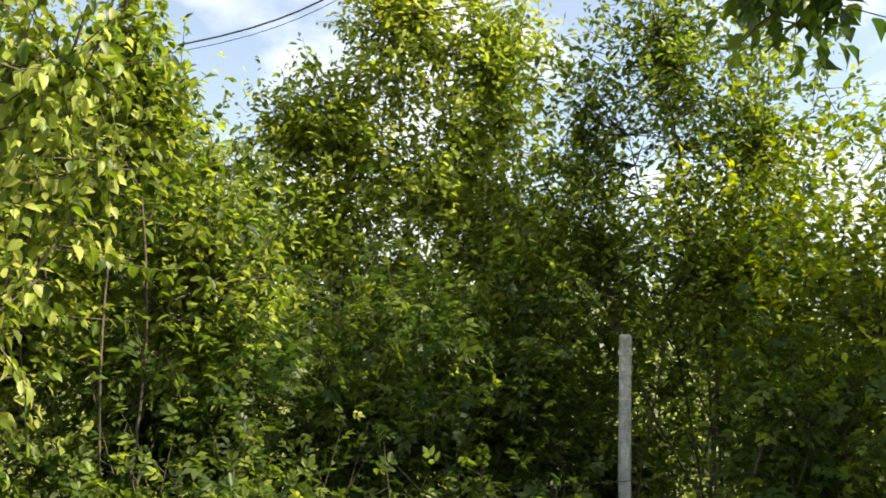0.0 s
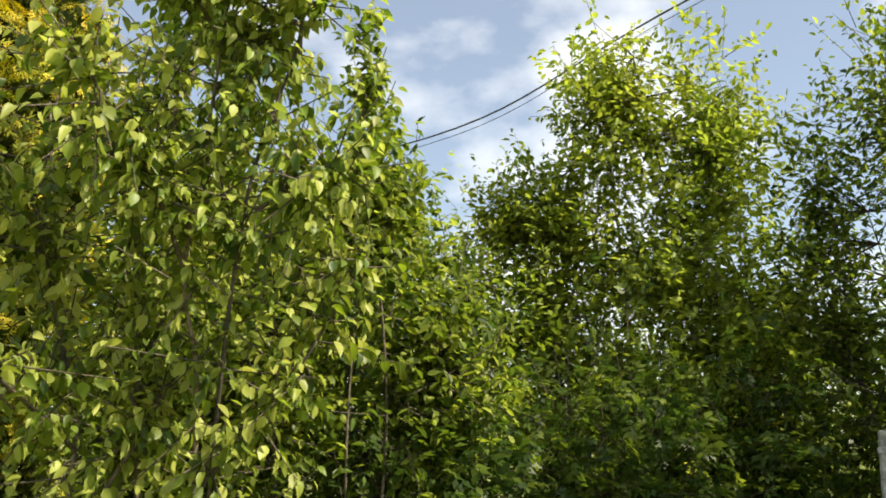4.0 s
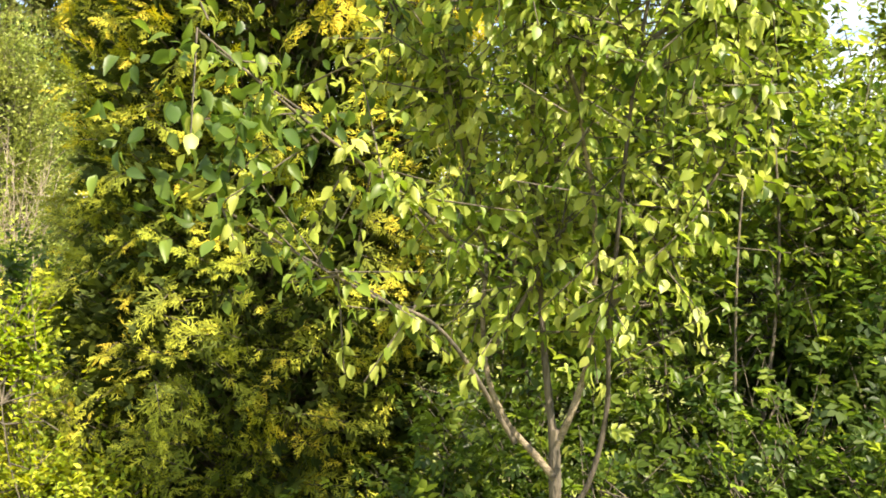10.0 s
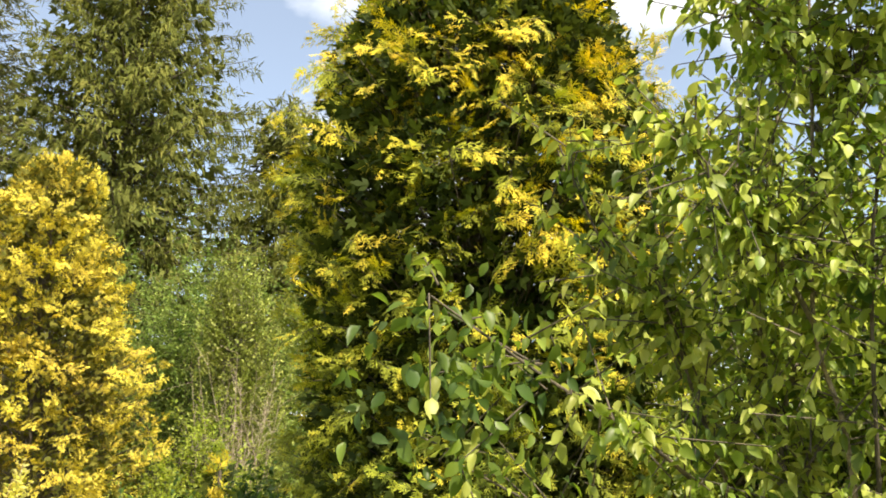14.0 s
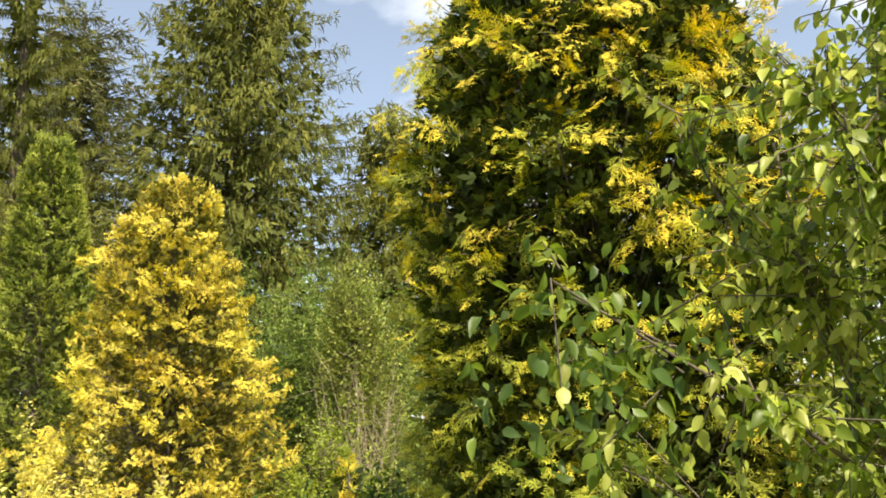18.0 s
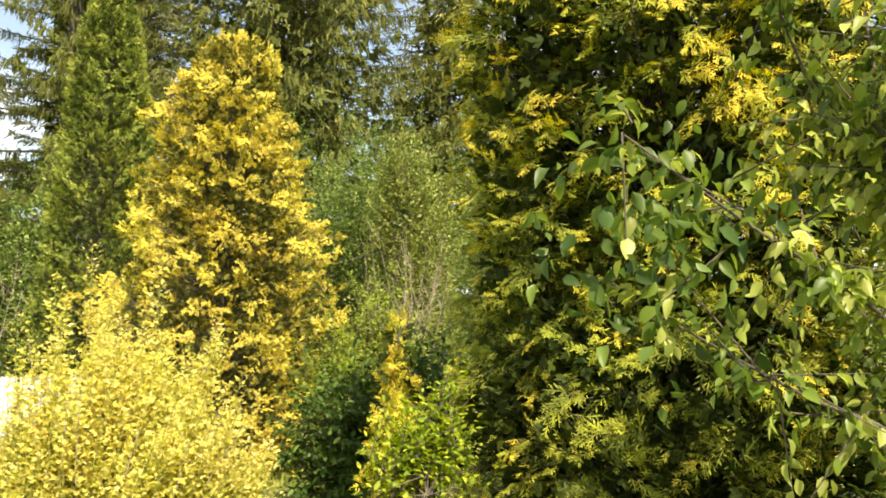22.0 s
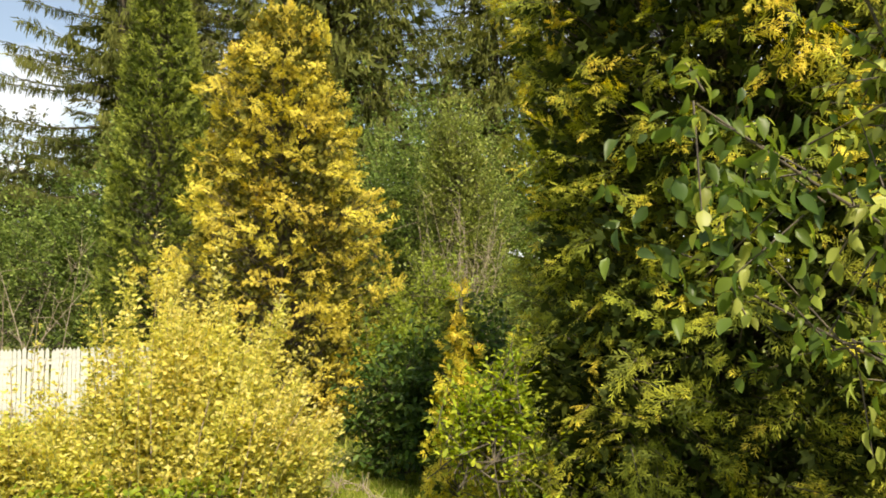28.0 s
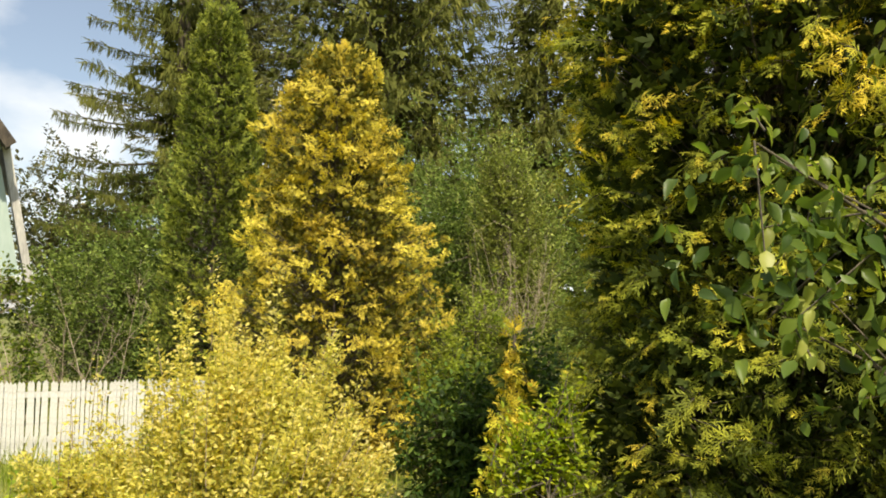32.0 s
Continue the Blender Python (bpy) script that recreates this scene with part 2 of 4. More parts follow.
BROAD_LEAF = [broad_leaf(4, .29, .5, .26), broad_leaf(4, .25, .8, .42), broad_leaf(4, .32, .25, .16)]
SMALL_LEAF = (np.array([(0, 0, 0), (.27, .45, .10), (0, 1, -.04), (-.27, .45, .10)]), np.array([(0, 1, 2, 3)]))
OVAL_LEAF = (np.array([(0, 0, 0), (.19, .22, .07), (.24, .58, .08), (0, 1, -.10), (-.24, .58, .08), (-.19, .22, .07)]), np.array([(0, 1, 2, 3), (0, 3, 4, 5)]))
SHORT_BLADE = (np.array([(-.05, 0, 0), (.05, 0, 0), (.03, 1, -.2), (-.03, 1, -.2)]), np.array([(0, 1, 2, 3)]))
BLADE = (np.array([(-.016, 0, 0), (.016, 0, 0), (.012, .6, -.05), (-.012, .6, -.05), (.0, 1, -.22), (.0, 1, -.22)]), np.array([(0, 1, 2, 3), (3, 2, 4, 5)]))


def fern(fingers, length, width, lift, seed=1):
    """A flat spray: a stalk with fingers to both sides."""
    v, f = [], []

    def finger(x0, y0, x1, y1, w):
        d = Vector((x1 - x0, y1 - y0)).normalized()
        px, py = -d.y * w, d.x * w
        mx, my = x0 * .45 + x1 * .55, y0 * .45 + y1 * .55
        k = len(v)
        v.extend([(x0, y0, 0), (mx - px, my - py, lift * abs(mx)), (x1, y1, lift * abs(x1)), (mx + px, my + py, lift * abs(mx))])
        f.append((k, k + 1, k + 2, k + 3))

    g = random.Random(seed)
    finger(0, 0, g.uniform(-.06, .06), 1, width)
    for k in range(fingers):
        for side in (-1, 1):
            y = .12 + .7 * (k + g.uniform(-.3, .3)) / fingers
            reach = length * (1 - .55 * abs(k / fingers - .3)) * g.uniform(.7, 1.15)
            finger(0, y, side * reach * g.uniform(.55, .85), y + reach * g.uniform(.55, .9), width * g.uniform(.8, 1.25))
    return np.array(v), np.array(f)


TUFT = [fern(1, .80, .17, -.2, k) for k in (6, 7, 8)]
HANGER = [fern(1, .32, .072, -.1, k) for k in (9, 10, 11)]
LOBED = [fern(1, .62, .16, -.15, k) for k in (17, 18, 19)]
FAN = [fern(3, .38, .038, -.22, k) for k in (12, 13, 14)]
SCALE = [fern(2, .42, .066, -.2, k) for k in (15, 16)]


def compound(pairs, share, step, blade=OVAL_LEAF):
    """A compound leaf: a stalk with pairs of folded leaflets and one at its end."""
    v, f = [], []
    lv, lf = blade

    def leaflet(y0, turn, size, dip):
        c, q = math.cos(turn), math.sin(turn)
        k = len(v)
        for x, y, z in lv * size:
            v.append((x * 1.05 * c - y * q, y0 + x * 1.05 * q + y * c, z - dip * abs(q) * y))
        f.extend([tuple(i + k for i in one) for one in lf])

    leaflet(1 - share, 0, share, 0)
    for k in range(pairs):
        for side in (-1, 1):
            leaflet(1 - share - step * k - .02 * side, side * (1.0 + .1 * k), share * (.86 - .06 * k), .35)
    return np.array(v), np.array(f)


FIVE_LEAF = compound(2, .46, .25)
FIVE_FINE = compound(2, .50, .25, SMALL_LEAF)


def bake(soup, piece, at, along, normal, size, tint):
    if isinstance(piece, list):
        for k, one in enumerate(piece):
            cut = [np.asarray(a)[k::len(piece)] if np.ndim(a) else a for a in (at, along, normal, size, tint)]
            bake(soup, one, *cut)
        return
    tv, tf = piece
    y = unit(along)
    x = unit(np.cross(y, normal))
    z = np.cross(x, y)
    size = np.broadcast_to(np.asarray(size, float).reshape(-1, 1, 1) if np.ndim(size) else np.full((1, 1, 1), size), (len(at), 1, 1))
    v = at[:, None] + size * (tv[None, :, :1] * x[:, None] + tv[None, :, 1:2] * y[:, None] + tv[None, :, 2:] * z[:, None])
    f = tf[None] + (np.arange(len(at)) * len(tv))[:, None, None]
    soup.add(v.reshape(-1, 3), f.reshape(-1, 4), np.repeat(np.clip(tint, 0, 1), len(tf)) if np.ndim(tint) else tint)


def sticks(soup, a, b, ra, rb):
    """Three-sided twigs from points a to points b."""
    d = unit(b - a)
    x = unit(np.cross(d, np.where(np.abs(d[:, 2:]) > .9, [[1., 0, 0]], [[0., 0, 1]])))
    y = np.cross(d, x)
    rings = []
    for p, r in ((a, ra), (b, rb)):
        for k in range(3):
            q = 2 * math.pi * k / 3
            rings.append(p + np.reshape(r, (-1, 1)) * (math.cos(q) * x + math.sin(q) * y))
    v = np.stack(rings, 1)
    f = np.array([(0, 1, 4, 3), (1, 2, 5, 4), (2, 0, 3, 5)])[None] + (np.arange(len(a)) * 6)[:, None, None]
    soup.add(v.reshape(-1, 3), f.reshape(-1, 4), 0.5)


def smooth_line(points, steps=5):
    """A curve through the points."""
    p = np.array(points, float)
    q = np.vstack([2 * p[0] - p[1], p, 2 * p[-1] - p[-2]])
    out = []
    for k in range(1, len(q) - 2):
        for s in np.arange(steps) / steps:
            a, b, c, d = q[k - 1:k + 3]
            out.append(.5 * (2 * b + (c - a) * s + (2 * a - 5 * b + 4 * c - d) * s * s + (3 * b - a - 3 * c + d) * s ** 3))
    out.append(p[-1])
    return np.array(out)


def tube(soup, line, r0, r1, sides=8, knots=0.1):
    """A tapered, slightly uneven limb along a line."""
    n = len(line)
    t = np.gradient(line, axis=0)
    t = unit(t)
    x = unit(np.cross(t, [0.31, 0.9, 0.2]))
    y = np.cross(t, x)
    r = (r0 + (r1 - r0) * np.linspace(0, 1, n) ** .8) * (1 + knots * rng.uniform(-1, 1, n))
    q = np.arange(sides) * 2 * math.pi / sides
    v = line[:, None] + r[:, None, None] * (np.cos(q)[None, :, None] * x[:, None] + np.sin(q)[None, :, None] * y[:, None])
    k, j = np.meshgrid(np.arange(n - 1), np.arange(sides), indexing="ij")
    a = k * sides + j
    b = k * sides + (j + 1) % sides
    f = np.stack([a, b, b + sides, a + sides], -1).reshape(-1, 4)
    soup.add(v.reshape(-1, 3), f, 0.5)


def lump(p, size, seed):
    """Smooth uneven values between about -1 and 1 at the points p, with lumps of that size."""
    g = np.random.default_rng(seed)
    s = 0
    for k in range(5):
        w = unit(g.normal(size=3)) * 2 * math.pi / (size * g.uniform(.7, 1.6))
        s = s + np.sin(p @ w + g.uniform(0, 6.28))
    return s / 2.6


def part(name, soup, mat, parent, label="", smooth=False, kind=""):
    """One mesh under a thing or under one of its parts. The points are in world metres."""
    o = new(name, soup.mesh(name, mat, smooth or kind == "stuff"))
    if parent:
        o.parent = parent
        top = parent.parent.location + parent.location if parent.parent else parent.location
        o.location = -top
    return tagged(o, label=label, kind=kind)


def thing(name, at, label, category, group="", kind=""):
    o = new(name)
    o.location = at
    o.empty_display_size = .2
    return tagged(o, label, category, group, kind)


def box(soup, m, x0, x1, y0, y1, z0, z1, bevel=0.0):
    """A block in the frame m, with its corners cut a little."""
    b = bevel
    v = []
    for z, k in ((z0, b), (z0 + b, 0), (z1 - b, 0), (z1, b)):
        for x, y in ((x0 + k, y0 + b), (x0 + b, y0 + k), (x1 - b, y0 + k), (x1 - k, y0 + b), (x1 - k, y1 - b), (x1 - b, y1 - k), (x0 + b, y1 - k), (x0 + k, y1 - b)):
            v.append(m @ Vector((x, y, z)))
    f = [(k * 8 + j, k * 8 + (j + 1) % 8, k * 8 + 8 + (j + 1) % 8, k * 8 + 8 + j) for k in range(3) for j in range(8)]
    for o, turn in ((0, 1), (24, 0)):
        for q in ((0, 1, 2, 3), (0, 3, 4, 7), (7, 4, 5, 6)):
            f.append(tuple(o + k for k in (q[::-1] if turn else q)))
    soup.add(np.array(v), np.array(f), 0.5)


# ---- growing things ----
def leaves_on(soup, a, d, length, per, size, piece, droop=.4, tone=(.55, .25), spread=.9):
    """Leaves to both sides of straight twigs that start at a and run along d."""
    n = len(a)
    s = np.tile(np.linspace(.12, 1, per), n)
    k = np.repeat(np.arange(n), per)
    side = unit(np.cross(d, [0, 0, 1]) + .25 * rng.normal(size=(n, 3)))[k] * np.where(np.arange(n * per) % 2, 1, -1)[:, None]
    at = a[k] + d[k] * (length[k] * s)[:, None] + rng.normal(size=(n * per, 3)) * .012
    along = d[k] * .55 + side * spread * (1.05 - .6 * s)[:, None] + rng.normal(size=(n * per, 3)) * .35 + np.array([0, 0, -droop])
    normal = np.array([0, 0, 1.0]) + rng.normal(size=(n * per, 3)) * .45
    sz = size * rng.uniform(.6, 1.2, n * per) * (1.1 - .25 * s)
    tint = np.repeat(rng.normal(tone[0], tone[1] * .7, n), per) + rng.normal(0, tone[1], n * per) + .12 * (s - .5)
    bake(soup, piece, at, along, normal, sz, tint)


def crown_points(blobs, n, shell, seed):
    """Points and outward ways in the outer part of lumpy, gappy round forms."""
    vol = np.array([b[3] * b[4] * b[5] for b in blobs]) ** .72
    pts, outs = [], []
    for b, share in zip(blobs, vol / vol.sum()):
        m = int(n * share * 1.7) + 4
        d = rand_dirs(m)
        r = 1 - shell * rng.random(m) ** 1.4
        c, rad = np.array(b[:3]), np.array(b[3:])
        bump = 1 + .27 * lump(d * rad.mean(), .55 * rad.mean(), seed) + .10 * lump(d * rad.mean(), .2 * rad.mean(), seed + 1)
        p = c + d * rad * (r * bump)[:, None]
        ok = (lump(p, .46, seed + 2) > -.58) & (p[:, 2] > .05)
        pts.append(p[ok])
        outs.append(unit(d / rad)[ok])
    p, o = np.concatenate(pts), np.concatenate(outs)
    pick = rng.permutation(len(p))[:n]
    return p[pick], o[pick]


def bush(name, label, category, base, blobs, twigs, leaf, mat, per=8, piece=LEAF, stems=7, stem_r=.018, shell=.75, twig=.3, droop=.3,
         tone=(.5, .22), bark=BARK, up=.5, seed=1, group="", spread_base=.25, twig_bark=None):
    """A leafy shrub or tree: stems that rise from the ground into the crown, fine twigs, and leaves."""
    t = thing(name, (base[0], base[1], 0), label, category, group)
    p, o = crown_points(blobs, twigs, shell, seed)
    d = unit(o * .8 + np.array([0, 0, up]) + .5 * rng.normal(size=p.shape))
    length = twig * rng.uniform(.5, 1.25, len(p))
    a = p - d * length[:, None] * .6
    crown, wood = Soup(), Soup()
    leaves_on(crown, a, d, length, per, leaf, piece, droop, tone)
    half = len(a) * 4 // 10
    sticks(wood, (a - d * .08)[:half], (a + d * length[:, None])[:half], np.full(half, .0035), np.full(half, .0015))
    ends = p[rng.permutation(len(p))[:stems]]
    lines = []
    for e in ends:
        b0 = np.array([base[0], base[1], -.03]) + np.append(rng.normal(size=2) * spread_base, 0)
        mid = b0 * .55 + e * .45 + np.append(rng.normal(size=2) * .12, .12 * (e[2]))
        line = smooth_line([b0, b0 * .8 + mid * .2 + [0, 0, .1 * e[2]], mid, e], 6)
        lines.append(line)
        s = Soup()
        tube(s, line, stem_r * rng.uniform(.7, 1.25), stem_r * .22, 7)
        part("stem" if stems > 3 else "trunk", s, bark, t, smooth=True)
    # side twigs tie the crown to the nearest limb
    knots = np.concatenate([l[len(l) // 3:] for l in lines])
    near = knots[np.argmin(((a[:, None] - knots[None]) ** 2).sum(-1) + rng.random((len(a), len(knots))) * .05, axis=1)] if len(a) * len(knots) < 3e6 else a
    pick = rng.permutation(np.flatnonzero(((near - a) ** 2).sum(1) < .2))[:len(a) // 4]
    sticks(wood, near[pick], a[pick], np.full(len(pick), .006), np.full(len(pick), .003))
    part("fine_twig", wood, twig_bark or bark, t, kind="stuff")
    part("crown", crown, mat, t, kind="stuff")
    return t


def thuja(name, label, at, height, radius, mat, boughs, per, reach, spray, tints, golden, seed=3, power=.75, skirt=.72, swell=1.8, rough=.14, pocket=.6, lean=.3, droop=.25,
          roll=.3, sway=.55, rise=1.0, facing=.1, deep=.35, fill=9, tips=((0, 0),), piece=FAN, loose=.2, green=.45, profile=()):
    """A conifer of flat scaly fans: a trunk, boughs that sweep out of a heart tinted dark as if shaded, and on each
    bough two rows of sprays in one plane.
    tints: pigment at the foot of a bough, at its golden tip, and the spread; golden: share of golden boughs, which
    grows with height by rise."""
    t = thing(name, (*at, 0), label, "tree")
    crown, wood = Soup(), Soup()
    base = np.array([*at, 0.])
    n2 = boughs * 2
    h = rng.random(n2) * .985
    q = rng.random(n2) * 2 * math.pi
    out = np.stack([np.cos(q), np.sin(q), 0 * q], 1)

    def half_width(f):
        return np.interp(f, *zip(*profile)) if profile else np.clip((1 - f) ** power, 0, 1) * np.clip(skirt + f * swell, 0, 1)
    prof = half_width(h)
    surf = np.stack([np.cos(q) * prof * radius, np.sin(q) * prof * radius, h * height], 1)
    bumps = 1 + rough * (lump(surf, 1.0, seed) + .7 * lump(surf, .4, seed + 1))
    tip = np.array(tips)[rng.integers(0, len(tips), n2)]
    r = prof * radius * bumps * (1 - deep * rng.random(n2) ** 2)
    weight = np.where(lump(surf, .55, seed + 8) < -.3, (prof + .12) * (1 - pocket), prof + .12)
    keep = np.argsort(rng.random(n2) ** (1 / weight))[-boughs:]
    h, out, r, tip = h[keep], out[keep], r[keep], tip[keep]
    end = base + out * r[:, None] + np.stack([tip[:, 0] * h, tip[:, 1] * h, h * height], 1)
    top = np.clip((h - .84) / .16, 0, 1)[:, None]
    around = np.stack([-out[:, 1], out[:, 0], 0 * h], 1)
    way = unit(out * .6 + around * (sway * rng.normal(size=(boughs, 1))) + np.array([0, 0, 1.]) * (lean + .3 * rng.normal(size=(boughs, 1))))
    way = unit(way * (1 - .85 * top) + np.array([0, 0, 1.0]) * top)
    sag = droop * (1 - top[:, 0]) * rng.uniform(.3, 1.5, boughs)
    length = reach * rng.uniform(.55, 1.25, boughs) * np.clip(1.2 - .5 * h, .6, 1.1)
    start = end - way * length[:, None] + np.array([0, 0, 1.]) * (sag * length)[:, None]
    down = np.array([0, 0, -1.])
    k = np.repeat(np.arange(boughs), per)
    j = np.tile(np.arange(per), boughs)
    s = np.clip(.12 + .88 * (j + .5 * rng.random(len(j))) / (per - .6), 0, 1)
    sign = np.where(j == per - 1, 0, np.where(j % 2, 1, -1))
    tang = unit(way[k] + down * (2 * sag[k] * s)[:, None])
    face = out * .75 + np.array([0, 0, .55]) + roll * rng.normal(size=out.shape)
    flat_way = unit(np.cross(way, face))[k]
    pos = start[k] + way[k] * (length[k] * s)[:, None] + down * (sag[k] * length[k] * s * s)[:, None] + rng.normal(size=(len(k), 3)) * .012
    along = tang * .8 + flat_way * (sign * (.85 - .35 * s))[:, None] + loose * rng.normal(size=(len(k), 3)) + down * .1
    normal = np.cross(flat_way, tang) + .22 * rng.normal(size=(len(k), 3))
    size = spray * rng.uniform(.7, 1.2, len(k)) * (1.25 - .55 * s)
    # facing gilds the sunward boughs: growth colour and the sunlit side in one tint
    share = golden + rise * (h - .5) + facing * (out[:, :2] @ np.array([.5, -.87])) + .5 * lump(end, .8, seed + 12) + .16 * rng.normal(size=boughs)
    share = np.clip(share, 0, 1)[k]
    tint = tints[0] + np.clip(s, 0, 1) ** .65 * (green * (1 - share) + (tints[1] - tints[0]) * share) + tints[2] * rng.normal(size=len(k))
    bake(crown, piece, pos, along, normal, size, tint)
    root = base + np.stack([tip[:, 0] * h * .6, tip[:, 1] * h * .6, np.maximum(h * height - r * .5, .1)], 1)
    sticks(wood, root, start + way * length[:, None] * .05, np.full(boughs, .005), np.full(boughs, .003))
    sticks(wood, start + way * length[:, None] * .2, start + way * length[:, None] * .75 + down * (sag * length * .56)[:, None], np.full(boughs, .003), np.full(boughs, .0015))
    for dx, dy in tips:
        s2 = Soup()
        tube(s2, smooth_line([base, base + [dx * .3, dy * .3, height * .3], base + [dx * .8, dy * .8, height * .7], base + [dx, dy, height * .97]], 6), .055 * radius, .01, 9)
        part("trunk", s2, BARK, t, smooth=True)
    # inner foliage, which closes the crown; its near-black tint paints in the shade between boughs
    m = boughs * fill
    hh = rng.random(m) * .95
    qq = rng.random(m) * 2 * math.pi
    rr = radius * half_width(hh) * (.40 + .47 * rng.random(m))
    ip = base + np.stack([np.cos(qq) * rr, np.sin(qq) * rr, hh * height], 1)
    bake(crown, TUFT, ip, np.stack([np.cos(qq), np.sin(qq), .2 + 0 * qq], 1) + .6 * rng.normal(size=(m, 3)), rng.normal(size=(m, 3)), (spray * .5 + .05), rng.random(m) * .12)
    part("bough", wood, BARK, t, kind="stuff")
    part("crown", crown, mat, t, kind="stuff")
    return t


def spruce(name, label, at, height, radius, mat, levels, each, twigs, low=.08, size=.75, seed=9, hang=.85, gaps=.0, shape=.8, wide=.22, heart=.86):
    """A tall conifer: whorls of drooping boughs, hung with needle twigs."""
    t = thing(name, (*at, 0), label, "tree")
    crown, wood = Soup(), Soup()
    base = np.array([*at, 0.])
    s = Soup()
    tube(s, smooth_line([base, base + [.1, 0, height * .4], base + [0, .1, height * .8], base + [0, 0, height]], 8), .022 * height, .02, 10)
    part("trunk", s, BARK, t, smooth=True)
    for k in range(levels):
        h = low + (1 - low) * (k + rng.random() * .8) / levels
        if h > .995:
            h = .995
        n = max(4, int(each * (1.1 - .5 * h)))
        q = rng.random() * 6.28 + np.arange(n) * 6.28 / n + rng.normal(size=n) * .25
        R = radius * (1 - h) ** shape * np.clip(.55 + 3.2 * h, 0, 1) * rng.uniform(.72, 1.16, n)
        q, R = q[rng.random(n) >= gaps], R[:]
        for a, r in zip(q, R):
            if r < .12:
                r = .25
            o = np.array([math.cos(a), math.sin(a), 0])
            z = h * height
            sag = r * (.38 - .75 * h)
            line = smooth_line([base + [0, 0, z], base + o * r * .5 + [0, 0, z - sag * .55], base + o * r + [0, 0, z - sag * .75 + .08 * r]], 5)
            m = max(8, int(twigs * (r / radius) ** .9))
            u = .10 + .90 * rng.random(m) ** .8
            idx = u * (len(line) - 1)
            i0 = np.minimum(idx.astype(int), len(line) - 2)
            p = line[i0] + (line[i0 + 1] - line[i0]) * (idx - i0)[:, None]
            side = np.array([-o[1], o[0], 0])
            spread = rng.normal(size=m) * wide * r * (1.15 - .85 * u)
            p = p + side * spread[:, None] - np.array([0, 0, 1]) * (np.abs(spread) * .18)[:, None]
            # twigs laid on the bough's top; their lighter tint paints it as a lit ridge
            ridge = (rng.random(m) < .35)[:, None]
            fall = (.35 + .65 * rng.random(m))[:, None] * hang
            hung = o * .30 + side * (np.sign(spread) * .25)[:, None] + np.array([0, 0, -1]) * fall + .16 * rng.normal(size=(m, 3))
            laid = o * .9 + side * (np.sign(spread) * .7)[:, None] + np.array([0, 0, .12]) + .25 * rng.normal(size=(m, 3))
            along = np.where(ridge, laid, hung)
            bake(crown, HANGER, p, along, np.where(ridge, np.array([0, 0, 1.]), o) + .5 * rng.normal(size=(m, 3)), size * rng.uniform(.55, 1.25, m) * (.6 + .4 * min(1, r / 1.5)), rng.normal(.46, .11, m) + rng.normal(0, .1) + .12 * ridge[:, 0] + .2 * (u - .5))
            tube(wood, line, .012 * r + .008, .006, 4)
    # tufts fill the heart; their low tint puts the inner shade into the colour
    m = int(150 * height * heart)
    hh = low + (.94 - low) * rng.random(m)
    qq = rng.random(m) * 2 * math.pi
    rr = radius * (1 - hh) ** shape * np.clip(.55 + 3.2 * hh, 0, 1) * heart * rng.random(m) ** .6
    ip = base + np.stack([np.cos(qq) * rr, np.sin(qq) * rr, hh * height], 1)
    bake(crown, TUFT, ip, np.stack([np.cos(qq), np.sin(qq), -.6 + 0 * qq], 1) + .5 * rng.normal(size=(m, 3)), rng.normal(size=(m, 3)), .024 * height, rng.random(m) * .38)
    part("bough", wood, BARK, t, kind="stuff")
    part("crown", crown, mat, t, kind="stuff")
    return t


# ---- ground ----
g = 90
xs = np.concatenate([-np.geomspace(1500, 14, 14), np.linspace(-13, 13, g), np.geomspace(14, 1500, 14)])
gx, gy = np.meshgrid(xs, xs + 5, indexing="ij")
flat = np.stack([gx.ravel(), gy.ravel(), np.zeros(gx.size)], 1)
flat[:, 2] = np.where(np.hypot(flat[:, 0], flat[:, 1]) < 16, .035 * lump(flat, 1.3, 70) + .02 * lump(flat, .5, 71) - .02, -.02)
nn = len(xs)
ci, cj = np.meshgrid(np.arange(nn - 1), np.arange(nn - 1), indexing="ij")
quad = np.stack([ci * nn + cj, (ci + 1) * nn + cj, (ci + 1) * nn + cj + 1, ci * nn + cj + 1], -1).reshape(-1, 4)
soup = Soup()
soup.add(flat, quad, 0.5)
ground = part("ground", soup, SOIL, None, "uneven garden ground, grass and soil between shrubs", smooth=True, kind="structure")
tagged(ground, category="ground")


def grass(name, label, centre, spread, n, height, tone, bend=.25, mat=GRASS_BLADE, piece=BLADE):
    s = Soup()
    p = np.array([*centre, 0.]) + np.stack([rng.normal(size=n) * spread[0], rng.normal(size=n) * spread[1], np.full(n, -.01)], 1)
    tuft = np.clip(.8 + .5 * lump(p, .5, 33), .25, 1.4)
    bake(s, piece, p, np.array([0, 0, 1.]) + bend * rng.normal(size=(n, 3)), rng.normal(size=(n, 3)), height * rng.uniform(.45, 1.2, n) * tuft, rng.normal(tone, .22, n))
    o = part(name, s, mat, None, label, kind="stuff")
    return tagged(o, category="grass")


grass("grass", "short mown grass on the path between the shrubs", (-1.1, 7.0), (.7, 1.1), 36000, .085, .55, .5, piece=SHORT_BLADE)
grass("tall_grass", "tall dry grass stalks at the foot of the yellow shrub", (-1.75, 6.15), (.22, .2), 500, .3, .95, .4)
grass("meadow_grass", "tall green grass and weeds before the yellow shrub", (-2.9, 5.6), (1.0, .3), 5000, .13, .6, .45)
